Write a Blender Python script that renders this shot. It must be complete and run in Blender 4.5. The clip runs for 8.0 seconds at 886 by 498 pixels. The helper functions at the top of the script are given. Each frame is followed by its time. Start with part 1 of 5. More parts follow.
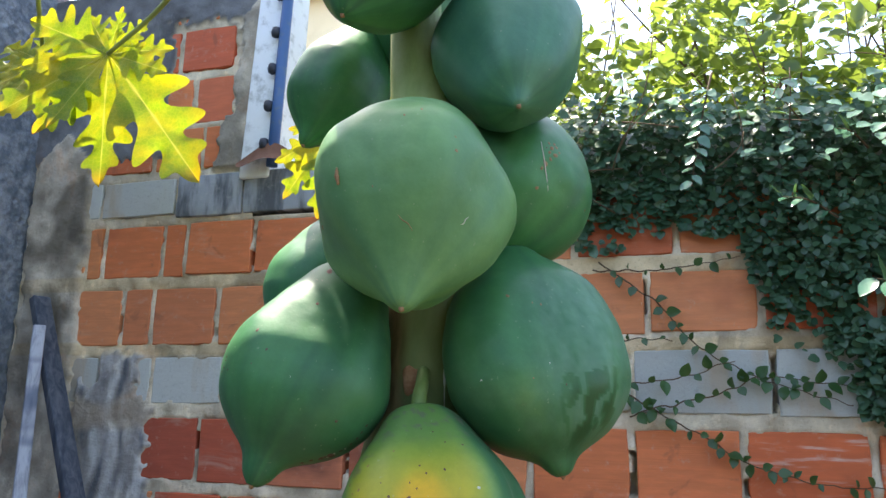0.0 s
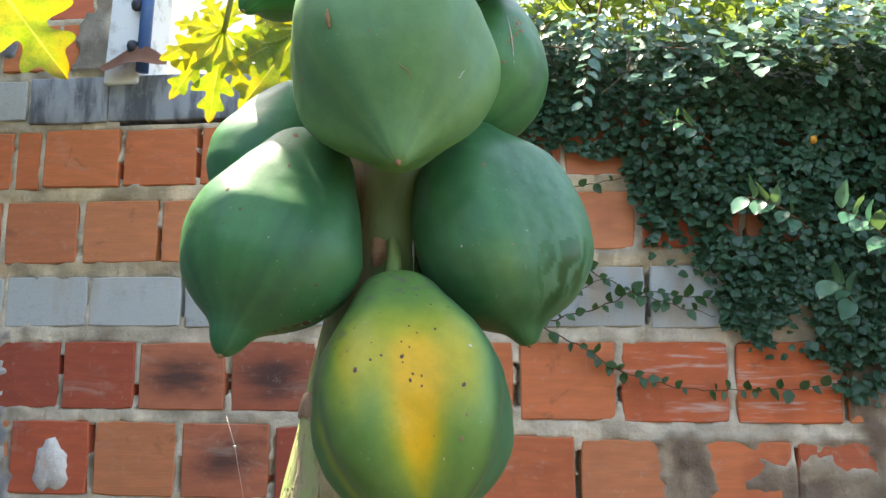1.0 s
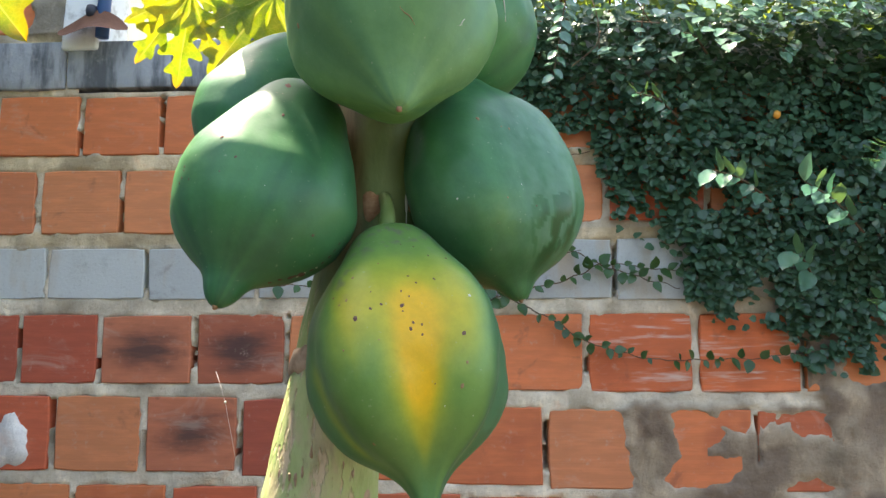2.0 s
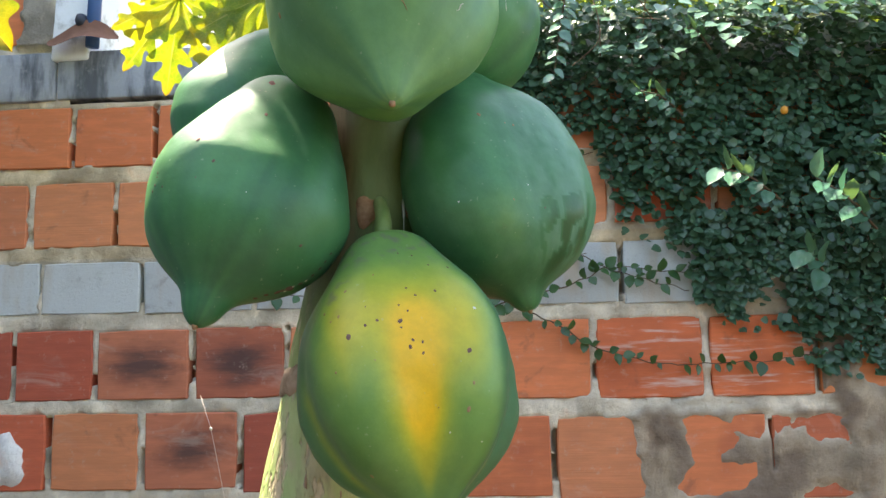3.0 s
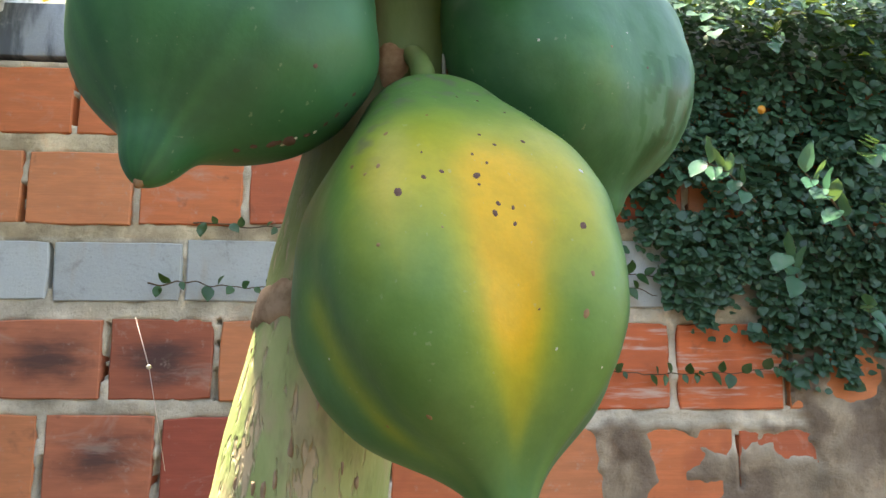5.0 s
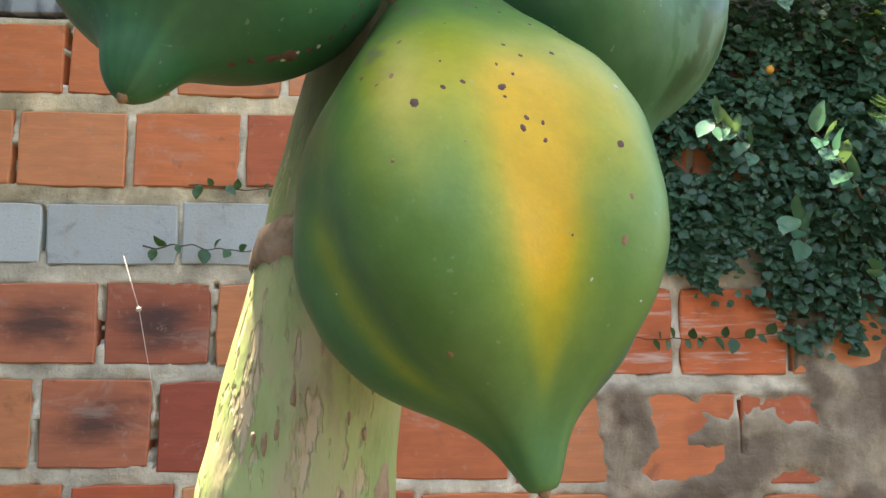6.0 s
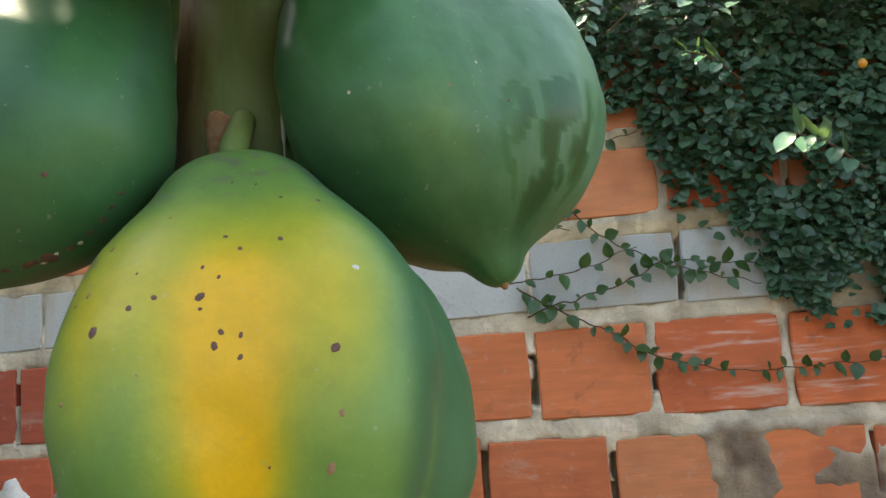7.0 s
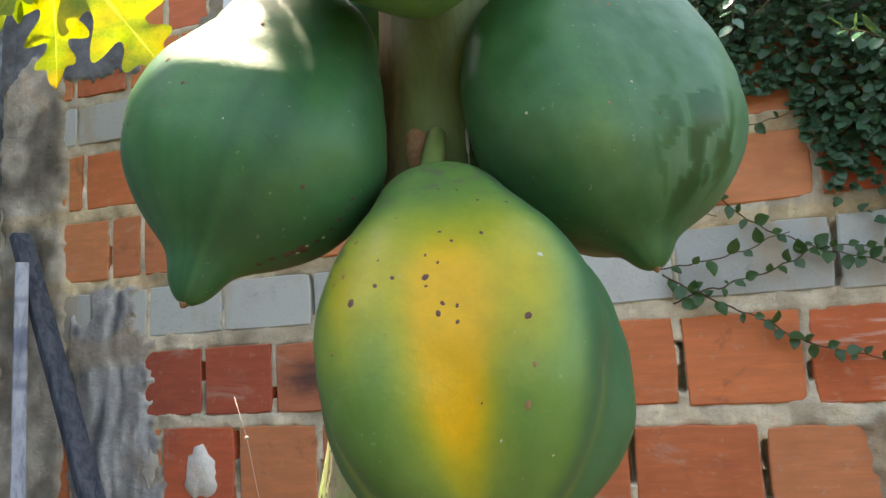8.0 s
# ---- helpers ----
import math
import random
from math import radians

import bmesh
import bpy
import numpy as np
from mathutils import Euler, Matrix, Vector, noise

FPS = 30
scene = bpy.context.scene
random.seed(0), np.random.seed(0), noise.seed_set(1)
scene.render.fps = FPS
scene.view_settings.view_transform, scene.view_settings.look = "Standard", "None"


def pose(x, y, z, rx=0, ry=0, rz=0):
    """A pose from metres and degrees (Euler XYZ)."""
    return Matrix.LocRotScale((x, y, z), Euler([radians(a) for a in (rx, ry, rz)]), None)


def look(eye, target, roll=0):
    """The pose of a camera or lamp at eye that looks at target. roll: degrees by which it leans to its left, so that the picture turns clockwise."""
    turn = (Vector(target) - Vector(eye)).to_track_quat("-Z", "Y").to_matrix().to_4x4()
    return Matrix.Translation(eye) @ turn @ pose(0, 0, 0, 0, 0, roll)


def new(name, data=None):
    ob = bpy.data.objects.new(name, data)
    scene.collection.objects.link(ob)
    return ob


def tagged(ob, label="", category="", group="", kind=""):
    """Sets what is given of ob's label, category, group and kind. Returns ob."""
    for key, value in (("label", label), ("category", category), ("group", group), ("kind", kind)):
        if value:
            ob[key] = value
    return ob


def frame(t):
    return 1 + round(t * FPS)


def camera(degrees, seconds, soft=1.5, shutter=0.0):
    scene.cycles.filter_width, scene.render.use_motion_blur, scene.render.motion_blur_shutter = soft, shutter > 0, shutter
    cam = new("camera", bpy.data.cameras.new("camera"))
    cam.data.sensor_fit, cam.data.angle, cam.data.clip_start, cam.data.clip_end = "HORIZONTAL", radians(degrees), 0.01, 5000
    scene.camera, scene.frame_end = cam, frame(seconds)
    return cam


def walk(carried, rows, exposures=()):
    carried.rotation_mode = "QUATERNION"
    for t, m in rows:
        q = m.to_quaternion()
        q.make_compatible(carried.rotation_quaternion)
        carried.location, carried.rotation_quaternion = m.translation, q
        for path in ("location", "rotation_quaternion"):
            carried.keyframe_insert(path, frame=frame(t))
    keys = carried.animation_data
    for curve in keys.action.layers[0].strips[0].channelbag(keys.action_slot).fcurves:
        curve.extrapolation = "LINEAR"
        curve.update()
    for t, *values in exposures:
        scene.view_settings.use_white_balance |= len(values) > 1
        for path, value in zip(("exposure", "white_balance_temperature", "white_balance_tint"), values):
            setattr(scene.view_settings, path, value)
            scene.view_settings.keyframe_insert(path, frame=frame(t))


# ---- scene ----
cam = camera(60.8, 8.0)
PATH = [
    (0, (0.273, 0.075, 1.323), (-0.303, 1.943, 1.746), 1.1),
    (0.5, (0.234, 0.075, 1.305), (-0.17, 2.0, 1.67), 1.4),
    (1, (0.2, 0.079, 1.283), (-0.007, 2.05, 1.549), 0.1),
    (1.5, (0.181, 0.073, 1.266), (0.074, 2.059, 1.478), 0.6),
    (3, (0.178, 0.116, 1.273), (0.073, 2.1, 1.501), -1.3),
    (3.5, (0.168, 0.135, 1.272), (0.08, 2.118, 1.517), -1.0),
    (4, (0.138, 0.167, 1.26), (0.089, 2.152, 1.495), -0.3),
    (4.5, (0.126, 0.215, 1.241), (0.197, 2.188, 1.565), 0.3),
    (6, (0.116, 0.27, 1.218), (0.216, 2.255, 1.437), 0.4),
    (6.5, (0.158, 0.283, 1.246), (0.008, 2.264, 1.478), -3.1),
    (7, (0.218, 0.292, 1.262), (-0.038, 2.254, 1.55), -4.1),
    (7.5, (0.24, 0.262, 1.261), (-0.267, 2.169, 1.587), -2.7),
    (8, (0.217, 0.238, 1.256), (-0.397, 2.122, 1.535), -3.2),
]
walk(cam, [(t, look(eye, target, roll)) for t, eye, target, roll in PATH], exposures=[(0, 2.18, 6900, 10), (0.5, 2.35, 7200, 10), (1.5, 2.48, 7500, 10), (3, 2.58, 7500, 10), (4.7, 2.65, 7900, 10), (6.0, 2.65, 8000, 10), (7.0, 2.40, 8400, 10), (8.0, 2.38, 8500, 10)])

# ---------------------------------------------------------------- daylight
SUN_DIR = Vector((-0.30, 0.31, 0.90)).normalized()      # towards the sun
world = bpy.data.worlds.new("sky")
scene.world = world
world.use_nodes = True
wn = world.node_tree.nodes
sky = wn.new("ShaderNodeTexSky")
sky.sky_type = "NISHITA"
sky.sun_disc = False
sky.sun_elevation = math.asin(SUN_DIR.z)
sky.sun_rotation = math.atan2(SUN_DIR.x, SUN_DIR.y)
sky.dust_density = 2.0
wn["Background"].inputs["Strength"].default_value = 0.15
world.node_tree.links.new(sky.outputs[0], wn["Background"].inputs["Color"])
sun = new("sun", bpy.data.lights.new("sun", "SUN"))
sun.data.energy = 5.0
sun.data.angle = radians(0.6)
sun.data.color = (1.0, 0.95, 0.86)
sun.matrix_world = look(SUN_DIR * 20, (0, 0, 0))

# ---------------------------------------------------------------- helpers
rng = random.Random(7)


def smooth(lo, hi, v):
    u = min(1.0, max(0.0, (v - lo) / (hi - lo)))
    return u * u * (3 - 2 * u)


def mesh_of(name, verts, faces, material=None, shade=True):
    me = bpy.data.meshes.new(name)
    me.from_pydata([tuple(v) for v in verts], [], [tuple(f) for f in faces])
    me.update()
    if shade:
        me.polygons.foreach_set("use_smooth", [True] * len(me.polygons))
    if material:
        me.materials.append(material)
    return me


def piece(name, me, parent=None, label="", m=None):
    """One mesh object, under a thing or a part."""
    ob = new(name, me)
    if parent is not None:
        ob.parent = parent
    if m is not None:
        ob.matrix_basis = m
    if label:
        tagged(ob, label)
    return ob


def part(name, bm, material, parent, label="", m=None, shade=True):
    """Links a bmesh as one mesh object under a thing or a part."""
    me = bpy.data.meshes.new(name)
    bm.to_mesh(me)
    bm.free()
    if shade:
        me.polygons.foreach_set("use_smooth", [True] * len(me.polygons))
    me.materials.append(material)
    return piece(name, me, parent, label, m)


def thing(name, label, category, group="", kind="", at=(0, 0, 0)):
    ob = new(name)
    ob.empty_display_size = 0.02
    ob.location = at
    return tagged(ob, label, category, group, kind)


def box_bm(x0, x1, y0, y1, z0, z1, bevel=0.0, seg=2):
    bm = bmesh.new()
    bmesh.ops.create_cube(bm, size=1, matrix=Matrix.Translation(((x0 + x1) / 2, (y0 + y1) / 2, (z0 + z1) / 2)) @ Matrix.Diagonal((x1 - x0, y1 - y0, z1 - z0, 1)))
    if bevel:
        bmesh.ops.bevel(bm, geom=bm.edges[:], offset=bevel, segments=seg, profile=0.5, affect="EDGES")
    return bm


def tube(points, radii, sides=10, wobble=0.0, seed=0):
    """Vertices and faces of a tube along points."""
    r = random.Random(seed)
    pts = [Vector(p) for p in points]
    verts, faces = [], []
    side = Vector((1, 0, 0.013))
    for i, p in enumerate(pts):
        way = (pts[min(i + 1, len(pts) - 1)] - pts[max(i - 1, 0)]).normalized()
        a = (side - way * side.dot(way)).normalized()
        side = a
        b = way.cross(a)
        for k in range(sides):
            t = 2 * math.pi * k / sides
            q = radii[i] * (1 + wobble * (r.random() - 0.5))
            verts.append(p + (a * math.cos(t) + b * math.sin(t)) * q)
    for i in range(len(pts) - 1):
        for k in range(sides):
            j = (k + 1) % sides
            faces.append((i * sides + k, i * sides + j, (i + 1) * sides + j, (i + 1) * sides + k))
    n = len(verts)
    verts += [pts[0], pts[-1]]
    for k in range(sides):
        j = (k + 1) % sides
        faces.append((n, j, k))
        faces.append((n + 1, (len(pts) - 1) * sides + k, (len(pts) - 1) * sides + j))
    return verts, faces


def curve_pts(points, n):
    """A smooth line through points (Catmull-Rom)."""
    P = [Vector(p) for p in points]
    P = [P[0] * 2 - P[1]] + P + [P[-1] * 2 - P[-2]]
    out = []
    spans = len(P) - 3
    for i in range(n + 1):
        u = i / n * spans
        k = min(int(u), spans - 1)
        t = u - k
        a, b, c, d = P[k:k + 4]
        out.append(0.5 * ((2 * b) + (c - a) * t + (2 * a - 5 * b + 4 * c - d) * t * t + (3 * b - a - 3 * c + d) * t ** 3))
    return out


# ---------------------------------------------------------------- materials
class Mat:
    """A short way to write node materials."""

    def __init__(self, name, rough=0.6, spec=0.5, metal=0.0):
        self.m = bpy.data.materials.new(name)
        self.m.use_nodes = True
        self.t = self.m.node_tree
        self.b = self.t.nodes["Principled BSDF"]
        self.b.inputs["Roughness"].default_value = rough
        self.b.inputs["Specular IOR Level"].default_value = spec
        self.b.inputs["Metallic"].default_value = metal

    def node(self, kind, **values):
        n = self.t.nodes.new(kind)
        for k, v in values.items():
            sock = n.inputs[k.replace("_", " ")] if k.replace("_", " ") in n.inputs else None
            if sock is not None:
                self.put(sock, v)
        return n

    def put(self, sock, v):
        if isinstance(v, bpy.types.NodeSocket):
            self.t.links.new(v, sock)
        else:
            if isinstance(v, tuple) and len(v) == 3 and sock.type == "RGBA":
                v = (*v, 1)
            sock.default_value = v

    def pos(self, scale=(1, 1, 1), seeded=False):
        """World position, stretched, and shifted for each object where seeded."""
        out = self.node("ShaderNodeNewGeometry").outputs["Position"]
        if scale != (1, 1, 1):
            n = self.node("ShaderNodeVectorMath")
            n.operation = "MULTIPLY"
            self.put(n.inputs[0], out)
            n.inputs[1].default_value = scale
            out = n.outputs[0]
        if seeded:
            n = self.node("ShaderNodeVectorMath")
            n.operation = "ADD"
            self.put(n.inputs[0], out)
            k = self.math("MULTIPLY", self.rand(), 37.0)
            self.put(n.inputs[1], k)
            out = n.outputs[0]
        return out

    def rand(self):
        return self.node("ShaderNodeObjectInfo").outputs["Random"]

    def island(self):
        return self.node("ShaderNodeNewGeometry").outputs["Random Per Island"]

    def noise(self, scale, detail=4.0, rough=0.55, vec=None, dist=0.0):
        n = self.node("ShaderNodeTexNoise", Scale=scale, Detail=detail, Roughness=rough, Distortion=dist)
        self.put(n.inputs["Vector"], vec if vec is not None else self.pos())
        return n.outputs["Fac"]

    def voronoi(self, scale, vec=None, feature="F1"):
        n = self.node("ShaderNodeTexVoronoi", Scale=scale)
        n.feature = feature
        self.put(n.inputs["Vector"], vec if vec is not None else self.pos())
        return n.outputs["Distance"]

    def math(self, op, a, b=0.0, clamp=False):
        n = self.node("ShaderNodeMath")
        n.operation = op
        n.use_clamp = clamp
        self.put(n.inputs[0], a)
        self.put(n.inputs[1], b)
        return n.outputs[0]

    def step(self, v, lo, hi):
        n = self.node("ShaderNodeMapRange")
        n.interpolation_type = "SMOOTHSTEP"
        self.put(n.inputs["Value"], v)
        n.inputs["From Min"].default_value, n.inputs["From Max"].default_value = lo, hi
        return n.outputs["Result"]

    def mix(self, f, a, b, blend="MIX"):
        n = self.node("ShaderNodeMix")
        n.data_type = "RGBA"
        n.blend_type = blend
        self.put(n.inputs["Factor"], f)
        self.put(n.inputs[6], a)
        self.put(n.inputs[7], b)
        return n.outputs[2]

    def ramp(self, f, *stops):
        n = self.node("ShaderNodeValToRGB")
        self.put(n.inputs[0], f)
        el = n.color_ramp.elements
        while len(el) < len(stops):
            el.new(0.5)
        for e, (p, c) in zip(el, stops):
            e.position, e.color = p, (*c, 1)
        return n.outputs[0]

    def attr(self, name, out="Fac"):
        n = self.node("ShaderNodeAttribute")
        n.attribute_name = name
        return n.outputs[out]

    def color(self, v):
        self.put(self.b.inputs["Base Color"], v)
        return self

    def rough(self, v):
        self.put(self.b.inputs["Roughness"], v)
        return self

    def bump(self, h, strength=0.4, distance=0.002):
        n = self.node("ShaderNodeBump", Strength=strength, Distance=distance)
        self.put(n.inputs["Height"], h)
        self.put(self.b.inputs["Normal"], n.outputs[0])
        return self

    def translucent(self, color, share):
        """Mixes light that passes through a thin leaf with the surface."""
        tr = self.node("ShaderNodeBsdfTranslucent")
        self.put(tr.inputs["Color"], color)
        mx = self.node("ShaderNodeMixShader")
        self.put(mx.inputs[0], share)
        self.t.links.new(self.b.outputs[0], mx.inputs[1])
        self.t.links.new(tr.outputs[0], mx.inputs[2])
        self.t.links.new(mx.outputs[0], self.t.nodes["Material Output"].inputs["Surface"])
        return self


def brick_material(name, base, dark, soot=0.0, pale=0.0):
    k = Mat(name, 0.75, 0.35)
    p = k.pos(seeded=True)
    grain = k.noise(14, 5, 0.6, k.pos((1, 1, 5), True))
    hue = k.ramp(k.rand(), (0.0, dark), (0.45, base), (0.8, tuple(c * 1.12 for c in base)), (1.0, (base[0] * 1.1, base[1] * 1.35, base[2] * 1.4)))
    c = k.mix(k.step(grain, 0.35, 0.75), hue, k.mix(1.0, hue, (1.22, 1.18, 1.15), "MULTIPLY"))
    c = k.mix(k.math("MULTIPLY", k.step(k.noise(9, 3, 0.5, p), 0.55, 0.8), 0.5), c, (dark[0] * 0.8, dark[1] * 0.75, dark[2] * 0.8))
    ob = k.node("ShaderNodeTexCoord").outputs["Object"]
    if soot:
        n = k.node("ShaderNodeVectorMath")
        n.operation = "MULTIPLY"
        k.put(n.inputs[0], ob)
        n.inputs[1].default_value = (2.0, 0.0, 2.7)
        ln = k.node("ShaderNodeVectorMath")
        ln.operation = "LENGTH"
        k.put(ln.inputs[0], n.outputs[0])
        d = k.math("ADD", ln.outputs["Value"], k.math("MULTIPLY", k.math("SUBTRACT", k.noise(9, 4, 0.6, k.pos((1, 1, 4), True)), 0.5), 1.5))
        c = k.mix(k.math("MULTIPLY", k.step(d, 1.15, 0.1), soot), c, (0.045, 0.032, 0.03))
    if pale:
        streak = k.noise(8, 4, 0.55, k.pos((1, 1, 9), True))
        c = k.mix(k.math("MULTIPLY", k.step(streak, 0.54, 0.72), pale), c, (0.62, 0.46, 0.38))
    dust = k.step(k.noise(55, 4, 0.65, p), 0.58, 0.78)
    c = k.mix(k.math("MULTIPLY", dust, 0.40), c, (0.5, 0.37, 0.29))
    smear = k.step(k.noise(6, 5, 0.7, k.pos((1, 1, 2.2), True), 0.7), 0.56, 0.74)
    c = k.mix(k.math("MULTIPLY", smear, 0.32), c, (0.52, 0.40, 0.32))
    stain = k.step(k.noise(17, 4, 0.6, p, 0.5), 0.60, 0.74)
    c = k.mix(k.math("MULTIPLY", stain, 0.45), c, (0.16, 0.07, 0.045))
    k.color(c)
    ridges = k.noise(1.0, 2, 0.5, k.pos((3, 3, 330), True))
    k.bump(k.math("ADD", k.math("MULTIPLY", ridges, 0.6), grain), 0.35, 0.0015)
    return k.m


BRICK = brick_material("fired_clay_orange", (0.51, 0.150, 0.058), (0.41, 0.102, 0.047))
BRICK_RED = brick_material("fired_clay_red", (0.45, 0.100, 0.046), (0.31, 0.070, 0.042))
BRICK_SOOT = brick_material("fired_clay_sooty", (0.385, 0.118, 0.060), (0.30, 0.085, 0.048), soot=0.85)
BRICK_PALE = brick_material("fired_clay_salt_streaked", (0.55, 0.135, 0.048), (0.46, 0.110, 0.044), pale=0.85)
BRICK_LIGHT = brick_material("fired_clay_light", (0.53, 0.195, 0.085), (0.46, 0.150, 0.068))

k = Mat("cement_mortar_and_render", 0.9, 0.2)
tint = k.attr("tint", "Color")
c = k.mix(k.step(k.noise(13, 6, 0.65), 0.36, 0.66), k.mix(1.0, tint, (0.76, 0.74, 0.72), "MULTIPLY"), tint)
c = k.mix(k.math("MULTIPLY", k.step(k.noise(5, 5, 0.65, dist=0.8), 0.57, 0.68), 0.5), c, k.mix(1.0, tint, (0.50, 0.46, 0.42), "MULTIPLY"))
c = k.mix(k.math("MULTIPLY", k.step(k.noise(38, 4, 0.6, k.pos((1, 1, 0.6))), 0.56, 0.7), 0.45), c, k.mix(1.0, tint, (1.35, 1.30, 1.22), "MULTIPLY"))
c = k.mix(k.math("MULTIPLY", k.step(k.noise(210, 2, 0.6), 0.56, 0.72), 0.4), c, k.mix(1.0, tint, (0.55, 0.52, 0.5), "MULTIPLY"))
clay = k.step(k.noise(8, 5, 0.7, dist=0.5), 0.57, 0.72)
k.color(k.mix(k.math("MULTIPLY", clay, 0.30), c, k.mix(1.0, tint, (1.05, 0.62, 0.42), "MULTIPLY")))
k.bump(k.math("ADD", k.noise(95, 6, 0.75), k.math("MULTIPLY", k.noise(24, 5, 0.65), 2.2)), 0.6, 0.005)
MORTAR = k.m

k = Mat("pale_concrete_block", 0.9, 0.2)
c = k.ramp(k.rand(), (0.0, (0.40, 0.415, 0.395)), (1.0, (0.51, 0.525, 0.495)))
c = k.mix(k.math("MULTIPLY", k.step(k.noise(10, 5, 0.65, k.pos(seeded=True)), 0.48, 0.75), 0.45), c, (0.36, 0.34, 0.31))
c = k.mix(k.math("MULTIPLY", k.step(k.noise(6, 3, 0.5, k.pos((2.5, 1, 0.7), True)), 0.54, 0.72), 0.7), c, (0.42, 0.33, 0.23))
c = k.mix(k.math("MULTIPLY", k.step(k.noise(17, 5, 0.7, k.pos(seeded=True), 0.5), 0.58, 0.72), 0.5), c, (0.22, 0.205, 0.19))
c = k.mix(k.math("MULTIPLY", k.step(k.noise(190, 2, 0.5), 0.58, 0.72), 0.35), c, (0.30, 0.29, 0.27))
k.color(c).bump(k.noise(140, 4, 0.7), 0.5, 0.002)
BLOCK = k.m

k = Mat("weathered_concrete_coping", 0.92, 0.2)
c = k.mix(k.step(k.noise(9, 5, 0.6, k.pos((2.2, 1, 0.5))), 0.42, 0.62), (0.32, 0.34, 0.365), (0.11, 0.12, 0.135))
c = k.mix(k.math("MULTIPLY", k.step(k.noise(30, 4, 0.7), 0.55, 0.75), 0.5), c, (0.45, 0.45, 0.44))
k.color(c).bump(k.noise(110, 5, 0.7), 0.5, 0.003)
COPING = k.m

k = Mat("rough_cast_render", 0.95, 0.15)
c = k.mix(k.step(k.noise(26, 6, 0.7), 0.35, 0.7), (0.13, 0.155, 0.19), (0.33, 0.36, 0.40))
c = k.mix(k.math("MULTIPLY", k.step(k.noise(5, 4, 0.6), 0.52, 0.7), 0.5), c, (0.33, 0.32, 0.30))
k.color(c).bump(k.math("ADD", k.noise(70, 6, 0.75), k.voronoi(60)), 0.9, 0.008)
ROUGHCAST = k.m

# near-black surface for the added south wall, so it reflects little light
k = Mat("dark_light_blocker", 0.95, 0.15)
c = k.mix(k.step(k.noise(4, 6, 0.7), 0.35, 0.7), (0.035, 0.036, 0.032), (0.085, 0.085, 0.075))
k.color(c).bump(k.noise(50, 6, 0.75), 0.8, 0.006)
DARK_BLOCKER = k.m

k = Mat("bare_yard_earth", 0.95, 0.1)
c = k.mix(k.step(k.noise(3, 6, 0.6), 0.35, 0.7), (0.05, 0.042, 0.032), (0.11, 0.092, 0.07))
k.color(c).bump(k.noise(30, 6, 0.7), 0.7, 0.01)
EARTH = k.m

k = Mat("cream_house_paint", 0.8, 0.3)
k.color(k.mix(k.step(k.noise(5, 4, 0.6), 0.4, 0.75), (0.88, 0.80, 0.60), (0.78, 0.70, 0.50))).bump(k.noise(60, 4, 0.6), 0.2, 0.003)
CREAM = k.m

k = Mat("whitewash", 0.8, 0.3)
k.color(k.mix(k.step(k.noise(22, 5, 0.65), 0.5, 0.72), (0.78, 0.80, 0.83), (0.42, 0.43, 0.44))).bump(k.noise(80, 4, 0.6), 0.35, 0.002)
WHITE = k.m

k = Mat("blue_enamel_steel", 0.4, 0.5)
k.color(k.mix(k.step(k.noise(40, 4, 0.6), 0.55, 0.75), (0.035, 0.10, 0.27), (0.07, 0.12, 0.22))).bump(k.noise(120, 3, 0.5), 0.15, 0.001)
BLUE = k.m

k = Mat("black_rubber", 0.55, 0.4)
k.color(k.mix(k.noise(60, 3), (0.012, 0.016, 0.028), (0.03, 0.035, 0.05)))
BLACK = k.m

k = Mat("dark_plank_wood", 0.8, 0.25)
g = k.noise(7, 6, 0.65, k.pos((9, 9, 0.7)), 0.6)
k.color(k.mix(k.step(g, 0.35, 0.7), (0.035, 0.045, 0.065), (0.10, 0.11, 0.13))).bump(g, 0.5, 0.003)
PLANK_DARK = k.m

k = Mat("grey_painted_batten", 0.75, 0.3)
g = k.noise(9, 6, 0.65, k.pos((8, 8, 0.8)), 0.5)
c = k.mix(k.step(g, 0.4, 0.7), (0.40, 0.42, 0.47), (0.22, 0.23, 0.27))
c = k.mix(k.math("MULTIPLY", k.step(k.noise(5, 2, 0.5, k.pos((0.3, 0.3, 1.6))), 0.6, 0.66), 0.8), c, (0.08, 0.10, 0.15))
k.color(c).bump(g, 0.4, 0.002)
PLANK_GREY = k.m

k = Mat("papaya_bark", 0.6, 0.4)
up = k.node("ShaderNodeSeparateXYZ")
k.put(up.inputs[0], k.pos())
c = k.mix(k.step(k.noise(22, 5, 0.6, k.pos((1, 1, 0.5))), 0.4, 0.68), (0.26, 0.335, 0.112), (0.395, 0.445, 0.185))
c = k.mix(k.math("MULTIPLY", k.math("MULTIPLY", k.step(k.noise(16, 4, 0.65, k.pos((1.6, 1.6, 0.8))), 0.49, 0.65), k.step(up.outputs[2], 1.36, 1.26)), 0.85), c, (0.42, 0.345, 0.20))
fissure = k.math("MULTIPLY", k.step(k.noise(165, 3, 0.6, k.pos((1, 1, 0.24))), 0.545, 0.63), k.math("MULTIPLY", k.step(k.noise(14, 3, 0.6), 0.40, 0.58), k.step(up.outputs[2], 1.31, 1.27)))
c = k.mix(k.math("MULTIPLY", fissure, 0.9), c, (0.52, 0.40, 0.25))
# greener bark among the fruits, painted darker for the shade between them
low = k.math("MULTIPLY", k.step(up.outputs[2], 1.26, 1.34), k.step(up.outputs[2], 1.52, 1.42))
